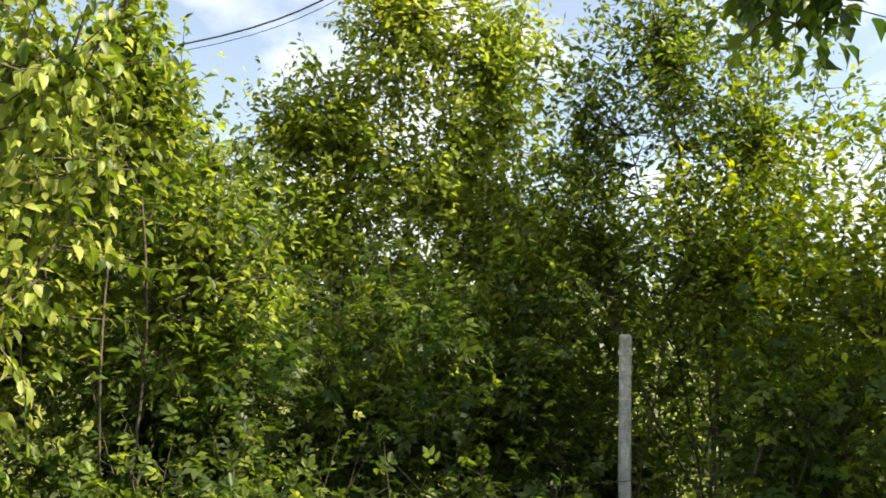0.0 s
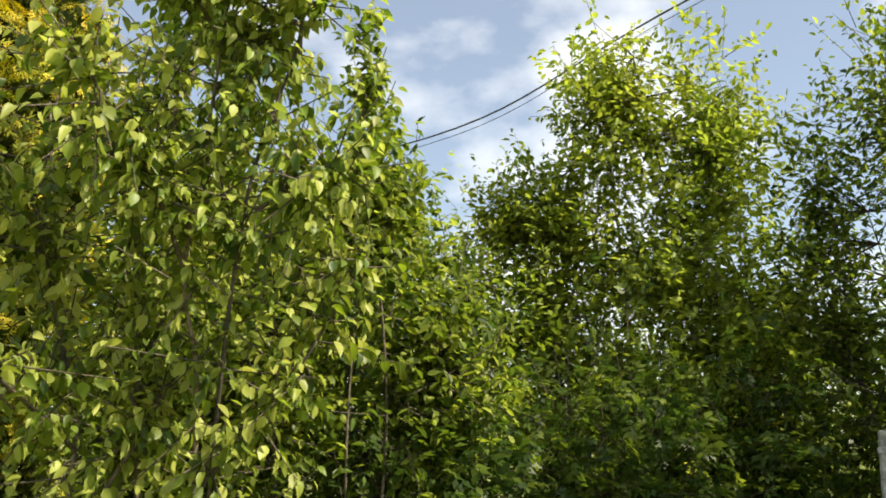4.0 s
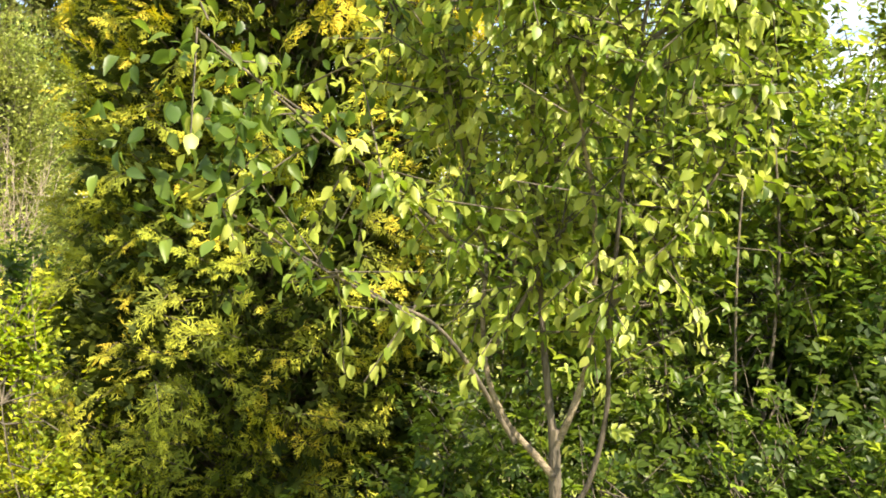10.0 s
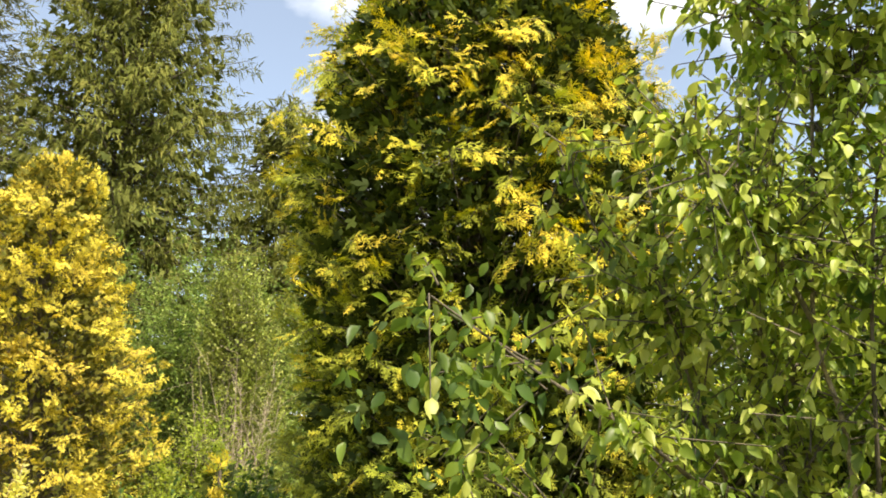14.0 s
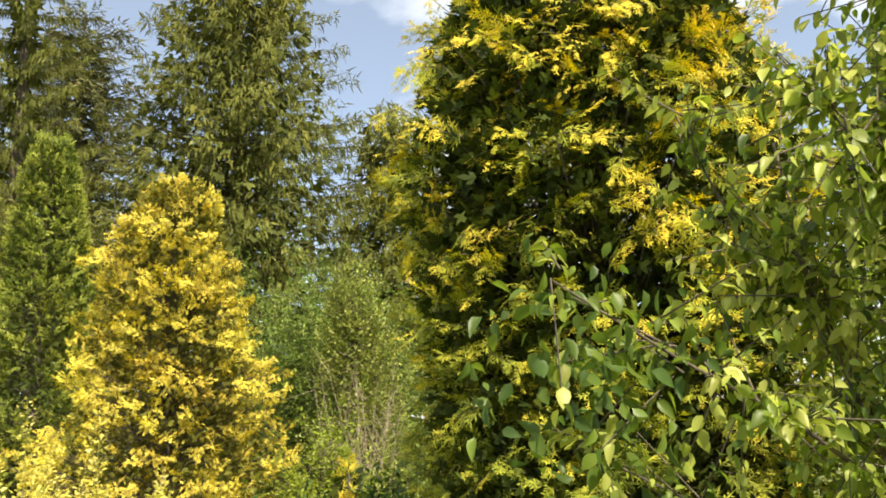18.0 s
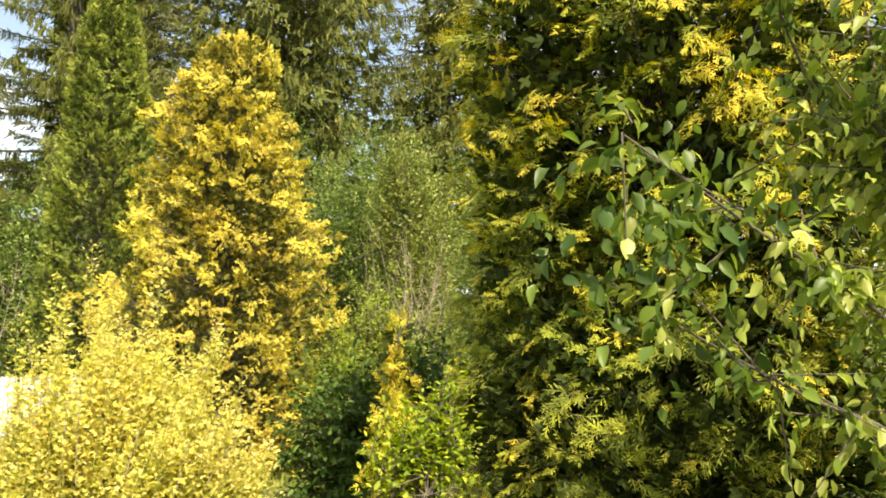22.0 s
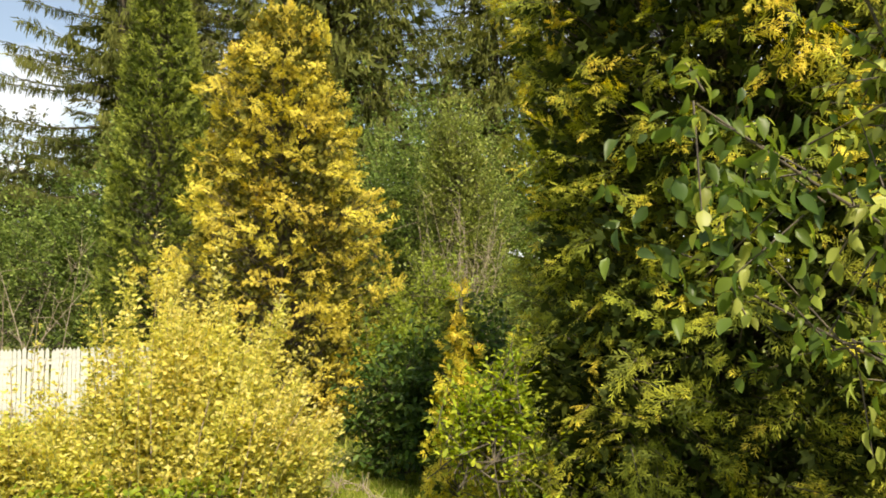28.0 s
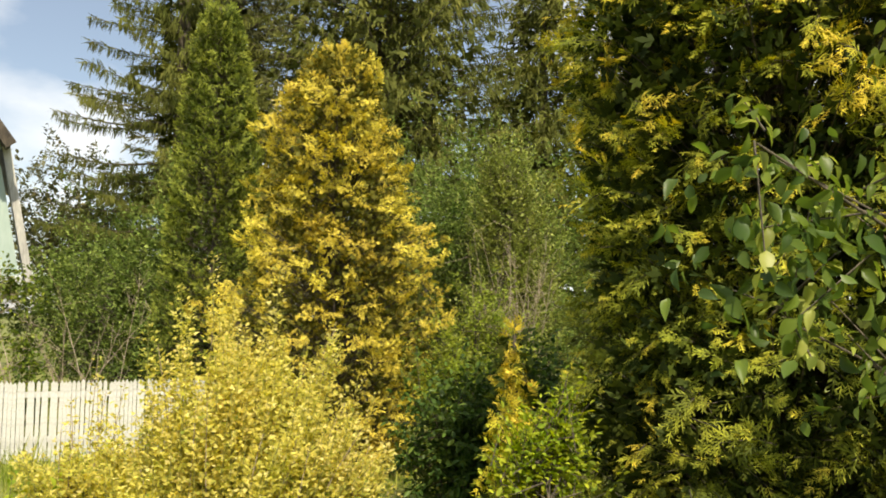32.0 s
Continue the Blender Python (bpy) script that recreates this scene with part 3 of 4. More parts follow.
grass("fence_grass", "rough grass along the white fence", (-5.2, 8.9), (1.3, .6), 3500, .3, .55, .3)

# ---- the far side: house, fence, hoops ----
hx, hn = unit(np.array([-.84, -.54])), unit(np.array([.54, -.84]))
HOUSE = Matrix(((hx[0], -hn[0], 0, -7.25), (hx[1], -hn[1], 0, 11.02), (0, 0, 1, 0), (0, 0, 0, 1)))   # x along the gable, y into the house


def house():
    t = thing("house", HOUSE.translation, "mint-green wooden house with white ground floor and dark gambrel roof", "house")
    s = Soup()
    box(s, HOUSE, .42, 6.5, .05, 5.5, 0, 2.3, .01)
    part("ground_floor_wall", s, WHITE_PAINT, t, "white boarded ground-floor wall")
    # the gable is boarded up to the roof line: (distance from the eave, height)
    line = [(.06, 2.28), (.42, 4.12), (2.9, 7.5), (5.4, 4.12), (5.76, 2.28)]

    s = Soup()
    xs2 = np.arange(.06, 5.72, .145)
    tops = np.interp(xs2, [p[0] for p in line], [p[1] for p in line])
    for k, (x, top) in enumerate(zip(xs2, tops)):
        nxt = float(np.interp(x + .29, [p[0] for p in line], [p[1] for p in line]))
        y = -.003 if k % 2 else 0.0
        v = [HOUSE @ Vector(c) for c in ((x, y, 2.28), (x + .287, y, 2.28), (x + .287, y, nxt), (x, y, top), (x, .08, 2.28), (x + .287, .08, 2.28), (x + .287, .08, nxt), (x, .08, top))]
        b = Soup()
        b.add(np.array(v), np.array([(0, 1, 2, 3), (7, 6, 5, 4), (0, 3, 7, 4), (1, 5, 6, 2), (0, 4, 5, 1), (3, 2, 6, 7)]), .5)
        part("board", b, MINT_PAINT, t)

    def slab(a, c, y0, y1, thick):
        (xa, za), (xc, zc) = a, c
        d = Vector((xc - xa, 0, zc - za)).normalized()
        nx, nz = -d.z * thick, d.x * thick
        if nz < 0:
            nx, nz = -nx, -nz
        v = [HOUSE @ Vector(q) for q in ((xa, y0, za), (xc, y0, zc), (xc + nx, y0, zc + nz), (xa + nx, y0, za + nz), (xa, y1, za), (xc, y1, zc), (xc + nx, y1, zc + nz), (xa + nx, y1, za + nz))]
        b = Soup()
        b.add(np.array(v), np.array([(0, 1, 2, 3), (7, 6, 5, 4), (0, 3, 7, 4), (1, 5, 6, 2), (0, 4, 5, 1), (3, 2, 6, 7)]), .5)
        return b
    part("roof", slab((-.02, 2.2), (.36, 4.1), -.10, 5.6, .10), GREY_BOARD, t, "grey weathered steep lower roof slope")
    part("roof", slab((.30, 3.98), (2.9, 7.6), -.62, 5.6, .07), ROOF_SHEET, t, "dark roofing with overhang")
    part("soffit", slab((.40, 3.98), (2.9, 7.46), -.58, -.02, .05), MINT_PAINT, t, "mint-green boarded soffit")
    part("roof", slab((2.9, 7.6), (5.5, 3.98), -.62, 5.6, .07), ROOF_SHEET, t)
    part("roof", slab((5.46, 4.1), (5.84, 2.2), -.10, 5.6, .10), GREY_BOARD, t)
    part("fascia", slab((.28, 3.93), (2.9, 7.54), -.645, -.615, .14), DARK_BARK, t, "dark fascia board")
    s = Soup()
    box(s, HOUSE, .02, 5.8, -.06, .06, 2.2, 2.29, .008)
    part("ledge", s, WHITE_PAINT, t)
    s = Soup()
    box(s, HOUSE, .40, .56, .02, .06, 0, 2.2, .006)
    part("corner_board", s, WHITE_PAINT, t)

    def window(x0, x1, z0, z1, bars):
        s = Soup()
        for a in ((x0, x1, z0, z0 + .07), (x0, x1, z1 - .07, z1), (x0, x0 + .07, z0 + .07, z1 - .07), (x1 - .07, x1, z0 + .07, z1 - .07)):
            box(s, HOUSE, a[0], a[1], -.045, .04, a[2], a[3], .006)
        w = part("window", s, WHITE_PAINT, t, "white wooden window frame")
        for k in range(bars):
            z = z0 + (z1 - z0) * (k + 1) / (bars + 1)
            s = Soup()
            box(s, HOUSE, x0 + .07, x1 - .07, -.03, .035, z - .02, z + .02, .004)
            part("glazing_bar", s, WHITE_PAINT, w)
        s = Soup()
        box(s, HOUSE, x0 + .06, x1 - .06, .02, .045, z0 + .06, z1 - .06)
        part("pane", s, PANE, w, "dark reflecting window pane")
        s = Soup()
        box(s, HOUSE, x0 - .05, x1 + .05, -.10, .03, z0 - .06, z0, .008)
        part("sill", s, WHITE_PAINT, w)
    window(.64, 1.6, .75, 2.12, 2)
    window(1.85, 2.8, .75, 2.12, 2)
    window(.82, 1.6, 3.35, 4.25, 1)
    return t


house()


def fence():
    t = thing("picket_fence", (-6.0, 10.05, 0), "white painted wooden picket fence, dappled with shade", "fence")
    a, b = np.array([-6.60, 9.68]), np.array([-2.6, 12.0])
    d = unit(b - a)
    n = int(np.linalg.norm(b - a) / .05)
    M = Matrix(((d[0], -d[1], 0, a[0]), (d[1], d[0], 0, a[1]), (0, 0, 1, 0), (0, 0, 0, 1)))
    for z in (.25, .78):
        s = Soup()
        box(s, M, 0, n * .05, .012, .05, z, z + .07, .004)
        part("rail", s, WHITE_PAINT, t)
    s = Soup()
    box(s, Matrix.Identity(4), -.0222, .0222, -.009, .009, .02, .955, .003)
    tip = np.array([(-.016, -.009, .955), (.016, -.009, .955), (.016, .009, .955), (-.016, .009, .955), (0, -.008, .985), (0, -.008, .985), (0, .008, .985), (0, .008, .985)])
    s.add(tip, np.array([(0, 1, 5, 4), (1, 2, 6, 5), (2, 3, 7, 6), (3, 0, 4, 7)]), .5)
    me = s.mesh("picket", WHITE_PAINT)
    for k in range(n):
        o = new("picket", me)
        o.parent = t
        o.matrix_basis = Matrix.Translation((6.0, -10.05, rng.normal() * .008)) @ M @ pose(k * .05, 0, 0, 0, 0, rng.normal() * .6) @ Matrix.Rotation(rng.normal() * .008, 4, "Y")
    for k in range(0, n, 38):
        s = Soup()
        box(s, M, k * .05, k * .05 + .09, .05, .14, -.05, .93, .006)
        part("post", s, WHITE_PAINT, t)


fence()


def hoops():
    """Coated pipe plant supports: each two legs joined by a bow."""
    for k, (x, y, w, top, turn) in enumerate(((-3.72, 4.86, .20, 1.62, 15), (-3.60, 5.00, .22, 1.50, -20), (-3.84, 4.70, .18, 1.36, 40), (-3.66, 5.1, .12, 1.2, 70), (-3.78, 5.0, .15, 1.05, -50), (-3.58, 4.85, .2, 1.25, 30))):
        t = thing("plant_support", (x, y, 0), "green coated metal hoop plant support standing in weeds", "plant support", "green plant supports")
        c, s_ = math.cos(radians(turn)), math.sin(radians(turn))
        pts = [(-w / 2, 0), (-w / 2, top * .55), (-w * .35, top * .85), (0, top), (w * .38, top * .86), (w / 2, top * .6), (w * .42, 0)]
        s = Soup()
        tube(s, smooth_line([(x + a * c, y + a * s_, z) for a, z in pts], 6), .0085, .0085, 7, .0)
        part("pipe", s, GREEN_PIPE, t, smooth=True)
        s = Soup()
        tube(s, smooth_line([(x - w * .5 * c, y - w * .5 * s_, top * .3), (x, y, top * .3 + .005), (x + w * .48 * c, y + w * .48 * s_, top * .3)], 3), .006, .006, 6, 0)
        part("cross_bar", s, GREEN_PIPE, t, smooth=True)


hoops()

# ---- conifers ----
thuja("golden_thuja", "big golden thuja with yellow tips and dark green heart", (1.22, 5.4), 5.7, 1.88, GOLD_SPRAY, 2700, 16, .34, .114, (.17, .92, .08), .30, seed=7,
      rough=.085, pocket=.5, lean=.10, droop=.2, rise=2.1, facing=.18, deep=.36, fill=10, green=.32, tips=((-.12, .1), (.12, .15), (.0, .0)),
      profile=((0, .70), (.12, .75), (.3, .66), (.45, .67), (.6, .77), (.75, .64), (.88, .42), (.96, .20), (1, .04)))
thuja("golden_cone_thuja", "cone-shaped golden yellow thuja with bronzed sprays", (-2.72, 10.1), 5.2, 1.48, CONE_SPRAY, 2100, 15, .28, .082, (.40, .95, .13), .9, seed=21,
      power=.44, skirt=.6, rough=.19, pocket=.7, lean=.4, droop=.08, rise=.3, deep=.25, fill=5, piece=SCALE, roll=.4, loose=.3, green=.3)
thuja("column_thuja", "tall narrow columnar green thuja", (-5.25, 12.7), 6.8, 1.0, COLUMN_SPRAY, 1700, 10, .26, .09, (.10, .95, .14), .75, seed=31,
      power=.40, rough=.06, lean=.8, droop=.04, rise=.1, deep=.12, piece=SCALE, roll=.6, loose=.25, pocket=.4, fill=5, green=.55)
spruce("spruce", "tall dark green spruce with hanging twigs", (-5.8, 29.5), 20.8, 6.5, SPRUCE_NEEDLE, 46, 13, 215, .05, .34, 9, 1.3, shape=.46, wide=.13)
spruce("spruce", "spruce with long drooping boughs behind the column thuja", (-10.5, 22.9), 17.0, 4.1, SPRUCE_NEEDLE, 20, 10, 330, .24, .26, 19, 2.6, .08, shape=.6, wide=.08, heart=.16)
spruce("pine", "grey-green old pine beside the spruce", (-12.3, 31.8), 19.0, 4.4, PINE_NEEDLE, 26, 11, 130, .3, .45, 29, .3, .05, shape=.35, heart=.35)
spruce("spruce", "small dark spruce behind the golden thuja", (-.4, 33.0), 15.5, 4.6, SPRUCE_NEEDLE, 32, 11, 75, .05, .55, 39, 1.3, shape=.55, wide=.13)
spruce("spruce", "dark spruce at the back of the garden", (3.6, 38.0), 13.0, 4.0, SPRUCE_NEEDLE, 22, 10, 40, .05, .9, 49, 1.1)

# ---- shrubs of the middle ground ----
def shoot_shrub(name, label, tops, low, leaf, mat, bark, every=.062, ring=5, wide=.085, limit=40):
    """A shrub of many upright shoots that stand together, each with tiers of leaves up to its tip."""
    c = tops.mean(0)
    t = thing(name, (c[0], c[1], 0), label, "shrub")
    crown, wood = Soup(), Soup()
    at, way, tone, big = [], [], [], []
    for k, e in enumerate(tops):
        b = np.append(c[:2] + .78 * (e[:2] - c[:2]) + rng.normal(size=2) * .04, -.02)
        bow = b * .5 + e * .5 + np.append((e[:2] - b[:2]) * -.2 + rng.normal(size=2) * .03, 0)
        line = smooth_line([b, bow, e], 5)
        if k < limit:
            s = Soup()
            tube(s, line, .008, .002, 5)
            part("shoot", s, bark, t, smooth=True)
        else:
            tube(wood, line, .006, .002, 4)
        hgt = e[2]
        z = np.arange(low * hgt, hgt, every * rng.uniform(.8, 1.2))
        u = np.clip(z / hgt, 0, .999) * (len(line) - 1)
        i0 = u.astype(int)
        p = line[i0] + (line[i0 + 1] - line[i0]) * (u - i0)[:, None]
        shade = rng.normal(0, .13)
        for q, v in zip(p, z / hgt):
            reach = wide * (1.25 - .75 * v) * rng.uniform(.5, 1.3)
            a = rng.random() * 6.28 + np.arange(ring) * 6.28 / ring + rng.normal(size=ring) * .4
            d = np.stack([np.cos(a), np.sin(a), rng.normal(.25, .35, ring)], 1)
            at.append(q + d * (reach * rng.random((ring, 1))))
            way.append(d + [0, 0, .1] + rng.normal(size=(ring, 3)) * .3)
            # tone climbs with the shoot: greener leaves below, with the shade down there painted in
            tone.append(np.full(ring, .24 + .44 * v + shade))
            big.append(np.full(ring, 1.1 - .35 * v))
    at, way, tone, big = map(np.concatenate, (at, way, tone, big))
    n = len(at)
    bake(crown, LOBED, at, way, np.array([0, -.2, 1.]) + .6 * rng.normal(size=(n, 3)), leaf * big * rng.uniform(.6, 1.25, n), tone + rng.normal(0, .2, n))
    if wood.n:
        part("fine_twig", wood, GREEN_TWIG, t, kind="stuff")
    part("crown", crown, mat, t, kind="stuff")


def shoot_tops(n, x0, x1, y0, spread, profile):
    """Tips of upright shoots: a ragged outline that follows the profile of (x, height) along the shrub."""
    x = rng.uniform(x0, x1, n)
    y = y0 + spread * rng.uniform(-1, 1, n) * np.sqrt(np.clip(1 - ((x - (x0 + x1) / 2) / ((x1 - x0) * .62)) ** 2, .15, 1))
    px, ph = zip(*profile)
    h = np.interp(x, px, ph) * (1 - .42 * np.clip((y0 - y) / spread, 0, 1) ** 1.5)
    h = h * np.clip(.86 + .30 * lump(np.stack([x, y, 0 * x], 1), .36, 77), .5, 1.15) * rng.uniform(.74, 1.0, n) * np.where(rng.random(n) < .12, 1.2, 1.0)
    return np.stack([x, y, h], 1)


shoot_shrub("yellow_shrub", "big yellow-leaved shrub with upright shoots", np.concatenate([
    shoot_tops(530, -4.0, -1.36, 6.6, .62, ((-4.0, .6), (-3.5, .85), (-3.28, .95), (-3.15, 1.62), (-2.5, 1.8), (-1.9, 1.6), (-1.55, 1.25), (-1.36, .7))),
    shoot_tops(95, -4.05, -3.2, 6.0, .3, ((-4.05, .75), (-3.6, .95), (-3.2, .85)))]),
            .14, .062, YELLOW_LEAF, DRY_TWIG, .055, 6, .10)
shoot_shrub("yellow_shoots", "thin yellow-leaved shoots beside the fence", np.array([(-3.52, 6.22, 1.5), (-3.55, 6.28, 1.32), (-3.68, 6.15, 1.2), (-3.46, 6.25, 1.22), (-3.4, 6.3, 1.05), (-3.72, 6.1, .95), (-3.6, 6.05, 1.02), (-3.36, 6.35, 1.3)]),
            .3, .056, YELLOW_LEAF, DRY_TWIG, .06, 5, .06)
bush("green_weeds", "green leafy weeds at the shrub's foot", "weeds", (-3.3, 4.9), [(-3.4, 4.95, .3, .45, .3, .42), (-2.6, 5.3, .2, .6, .3, .3), (-2.1, 5.95, .2, .35, .2, .25), (-2.5, 5.85, .25, .6, .2, .22)], 330, .065, BRIGHT_LEAF, 7, LEAF, 9, .006, .9, .22, .2, (.5, .22), BARK, .8, 104)
bush("dark_bush", "dark green bramble bush in the shade", "shrub", (-.85, 8.1), [(-.85, 8.1, .6, .75, .6, .8), (-.3, 8.0, .8, .6, .6, .7)], 1500, .085, DARK_LEAF, 8, OVAL_LEAF, 10, .010, .8, .3, .35, (.5, .22), DARK_BARK, .4, 105)
bush("light_shrub", "fresh light green shrub at the path's edge", "shrub", (-.02, 4.5), [(-.02, 4.5, .5, .24, .22, .5), (.22, 4.4, .35, .30, .25, .36), (-.12, 4.5, 1.1, .15, .14, .42), (-.30, 4.45, 1.05, .15, .14, .28)], 1150, .045, BRIGHT_LEAF, 8, OVAL_LEAF, 8, .007, .9, .24, .1, (.75, .25), BARK, 1.0, 106)
thuja("yellow_thuja", "small yellow thuja shoot between the shrubs", (-.36, 5.0), 1.8, .32, GOLD_SPRAY, 150, 13, .2, .10, (.36, .92, .1), .5, seed=61, fill=1)
bush("feathery_shrub", "feathery light green shrub with a pointed top", "shrub", (-.75, 14.2), [(-.75, 14.2, 2.4, .85, .7, 2.3), (-.95, 14.1, 3.8, .5, .5, 1.1)], 3000, .07, FEATHER_LEAF, 8, SMALL_LEAF, 9, .02, .8, .34, -.1, (.62, .2), BARK, 1.2, 107)
bush("grey_green_tree", "small grey-green leafy tree behind the path", "tree", (-1.9, 16.2), [(-2.0, 16.2, 3.3, 1.2, 1.0, 1.6), (-1.0, 16.8, 2.0, 1.6, .8, 1.9), (-2.6, 16.4, 1.6, 1.1, .8, 1.5)], 3400, .085, FAR_LEAF, 8, SMALL_LEAF, 8, .03, .8, .36, .2, (.4, .2), BARK, .5, 108)
bush("low_shrub", "low feathery green shrub beside the golden cone", "shrub", (-1.35, 10.0), [(-1.3, 10.0, .8, .6, .5, .95), (-.9, 10.6, 1.2, .6, .5, 1.1)], 1900, .06, HEDGE_LEAF, 8, SMALL_LEAF, 9, .012, .8, .3, .1, (.9, .22), BARK, .7, 109)


def dead_shrub(base, tops, n, label):
    """Bare forking shoots."""
    t = thing("bare_shrub", (*base, 0), label, "shrub")
    fine = Soup()
    for k in range(n):
        e = np.array([base[0] + rng.normal() * tops[0], base[1] + rng.normal() * tops[0], tops[1] * rng.uniform(.6, 1.1)])
        b = np.array([base[0] + rng.normal() * .2, base[1] + rng.normal() * .2, -.02])
        line = smooth_line([b, b * .6 + e * .4 + np.append(rng.normal(size=2) * .08, .15), e], 6)
        s = Soup()
        tube(s, line, .004 + .0028 * tops[1], .002, 5)
        part("shoot", s, DRY_TWIG, t, smooth=True)
        j = rng.integers(3, len(line), 14)
        d = unit(rng.normal(size=(14, 3)) * .6 + [0, 0, .7])
        sticks(fine, line[j], line[j] + d * rng.uniform(.05, .17, (14, 1)) * tops[1] ** .5 * 1.8, np.full(14, .0035), np.full(14, .0015))
    part("fine_twig", fine, DRY_TWIG, t, kind="stuff")


dead_shrub((-.75, 13.2), (.42, 2.9), 26, "bare grey dead shoots before the feathery shrub")
dead_shrub((-6.3, 10.9), (.5, 2.4), 9, "bare brown shoots behind the white fence")
dead_shrub((-1.42, 6.8), (.12, .26), 5, "dry brown stalks at the path's edge")
bush("climbing_vine", "half-bare vine climbing at the house corner", "vine", (-6.95, 10.35), [(-7.0, 10.4, 2.1, .35, .25, .35), (-6.85, 10.45, 1.3, .3, .2, .9), (-7.6, 10.2, 2.3, .5, .2, .25), (-7.35, 10.4, 1.2, .2, .15, 1.1)], 340, .07, HEDGE_LEAF, 6, LEAF, 7, .014, .9, .3, .4, (.6, .25), DRY_TWIG, .2, 110)
for at, blobs, count, mat, seed, label in (
        ((-9.5, 17.0), [(-9.6, 17.0, 1.9, 2.0, 1.4, 1.7), (-8.2, 17.2, 1.7, 1.5, 1.2, 1.6)], 3000, FAR_LEAF, 120, "dense green bush behind the fence"),
        ((-7.4, 16.4), [(-7.4, 16.4, 2.3, 1.3, 1.1, 2.4), (-6.6, 16.6, 1.4, 1.4, 1.0, 1.5)], 2600, FAR_LEAF, 121, "fresh green young tree behind the fence"),
        ((-15.5, 26.0), [(-15.6, 26.0, 4.0, 2.6, 2.2, 3.0), (-14.0, 26.5, 3.0, 2.3, 2.0, 2.8)], 2600, PINE_NEEDLE, 122, "grey-green tree in the distance"),
        ((-12.2, 23.5), [(-12.2, 23.5, 3.2, 2.2, 1.8, 3.0), (-10.4, 23.0, 2.4, 2.0, 1.6, 2.4)], 2800, FAR_LEAF, 123, "rounded green tree behind the fence"),
        ((-4.0, 19.5), [(-4.2, 19.5, 3.0, 2.2, 1.5, 3.2), (-2.0, 20.0, 3.3, 2.0, 1.5, 3.5), (-.3, 20.5, 3.0, 1.6, 1.2, 3.0)], 4200, FAR_LEAF, 124, "dark green bush under the spruces"),
        ((1.5, 21.0), [(1.2, 21.0, 2.6, 2.2, 1.5, 2.8), (4.0, 21.0, 2.8, 2.5, 1.5, 3.0)], 2200, FAR_LEAF, 125, "green bush behind the golden thuja"),
        ((7.0, 14.0), [(7.0, 14.0, 2.5, 2.0, 1.5, 2.9), (9.2, 12.5, 2.4, 2.0, 1.6, 2.7)], 2600, FAR_LEAF, 126, "green bushes at the far end of the garden")):
    bush("far_bush", label, "tree", at, blobs, int(count * .85), .115 if mat is FAR_LEAF else .18, mat, 8, SMALL_LEAF, 7, .04, .8, .45, .2, (.5, .22), BARK, .5, seed)

bush("fence_shrub", "brownish green shrub growing behind the white fence", "shrub", (-6.5, 12.3), [(-6.95, 12.2, 1.4, .75, .5, 1.35), (-6.0, 12.6, 1.2, .8, .6, 1.2), (-5.0, 13.6, 1.0, .8, .5, 1.0)], 1500, .07, FAR_LEAF, 7, OVAL_LEAF, 9, .014, .85, .34, .2, (.4, .24), BARK, .6, 128)

# ---- the young apple tree ----
APPLE_STEMS = [
    ([(1.74, 2.62, -.03), (1.73, 2.63, .55), (1.71, 2.64, .9), (1.70, 2.65, 1.10)], .035, .027),
    ([(1.70, 2.63, .93), (1.62, 2.66, 1.02), (1.53, 2.69, 1.12), (1.46, 2.72, 1.28), (1.455, 2.78, 1.5), (1.49, 2.86, 1.74), (1.39, 2.92, 2.16), (1.30, 2.96, 2.85)], .023, .006),
    ([(1.70, 2.65, 1.06), (1.66, 2.70, 1.45), (1.62, 2.72, 1.9), (1.56, 2.72, 2.5), (1.60, 2.70, 3.0)], .024, .005),
    ([(1.71, 2.64, 1.05), (1.75, 2.60, 1.20), (1.79, 2.58, 1.44), (1.72, 2.50, 1.9), (1.62, 2.46, 2.23), (1.64, 2.40, 2.9), (1.68, 2.36, 3.85)], .024, .005),
    ([(1.74, 2.60, .78), (1.80, 2.55, .95), (1.83, 2.52, 1.2), (1.79, 2.47, 1.55), (1.72, 2.28, 2.45), (1.84, 2.2, 3.1), (1.78, 2.1, 3.6)], .019, .005),
]
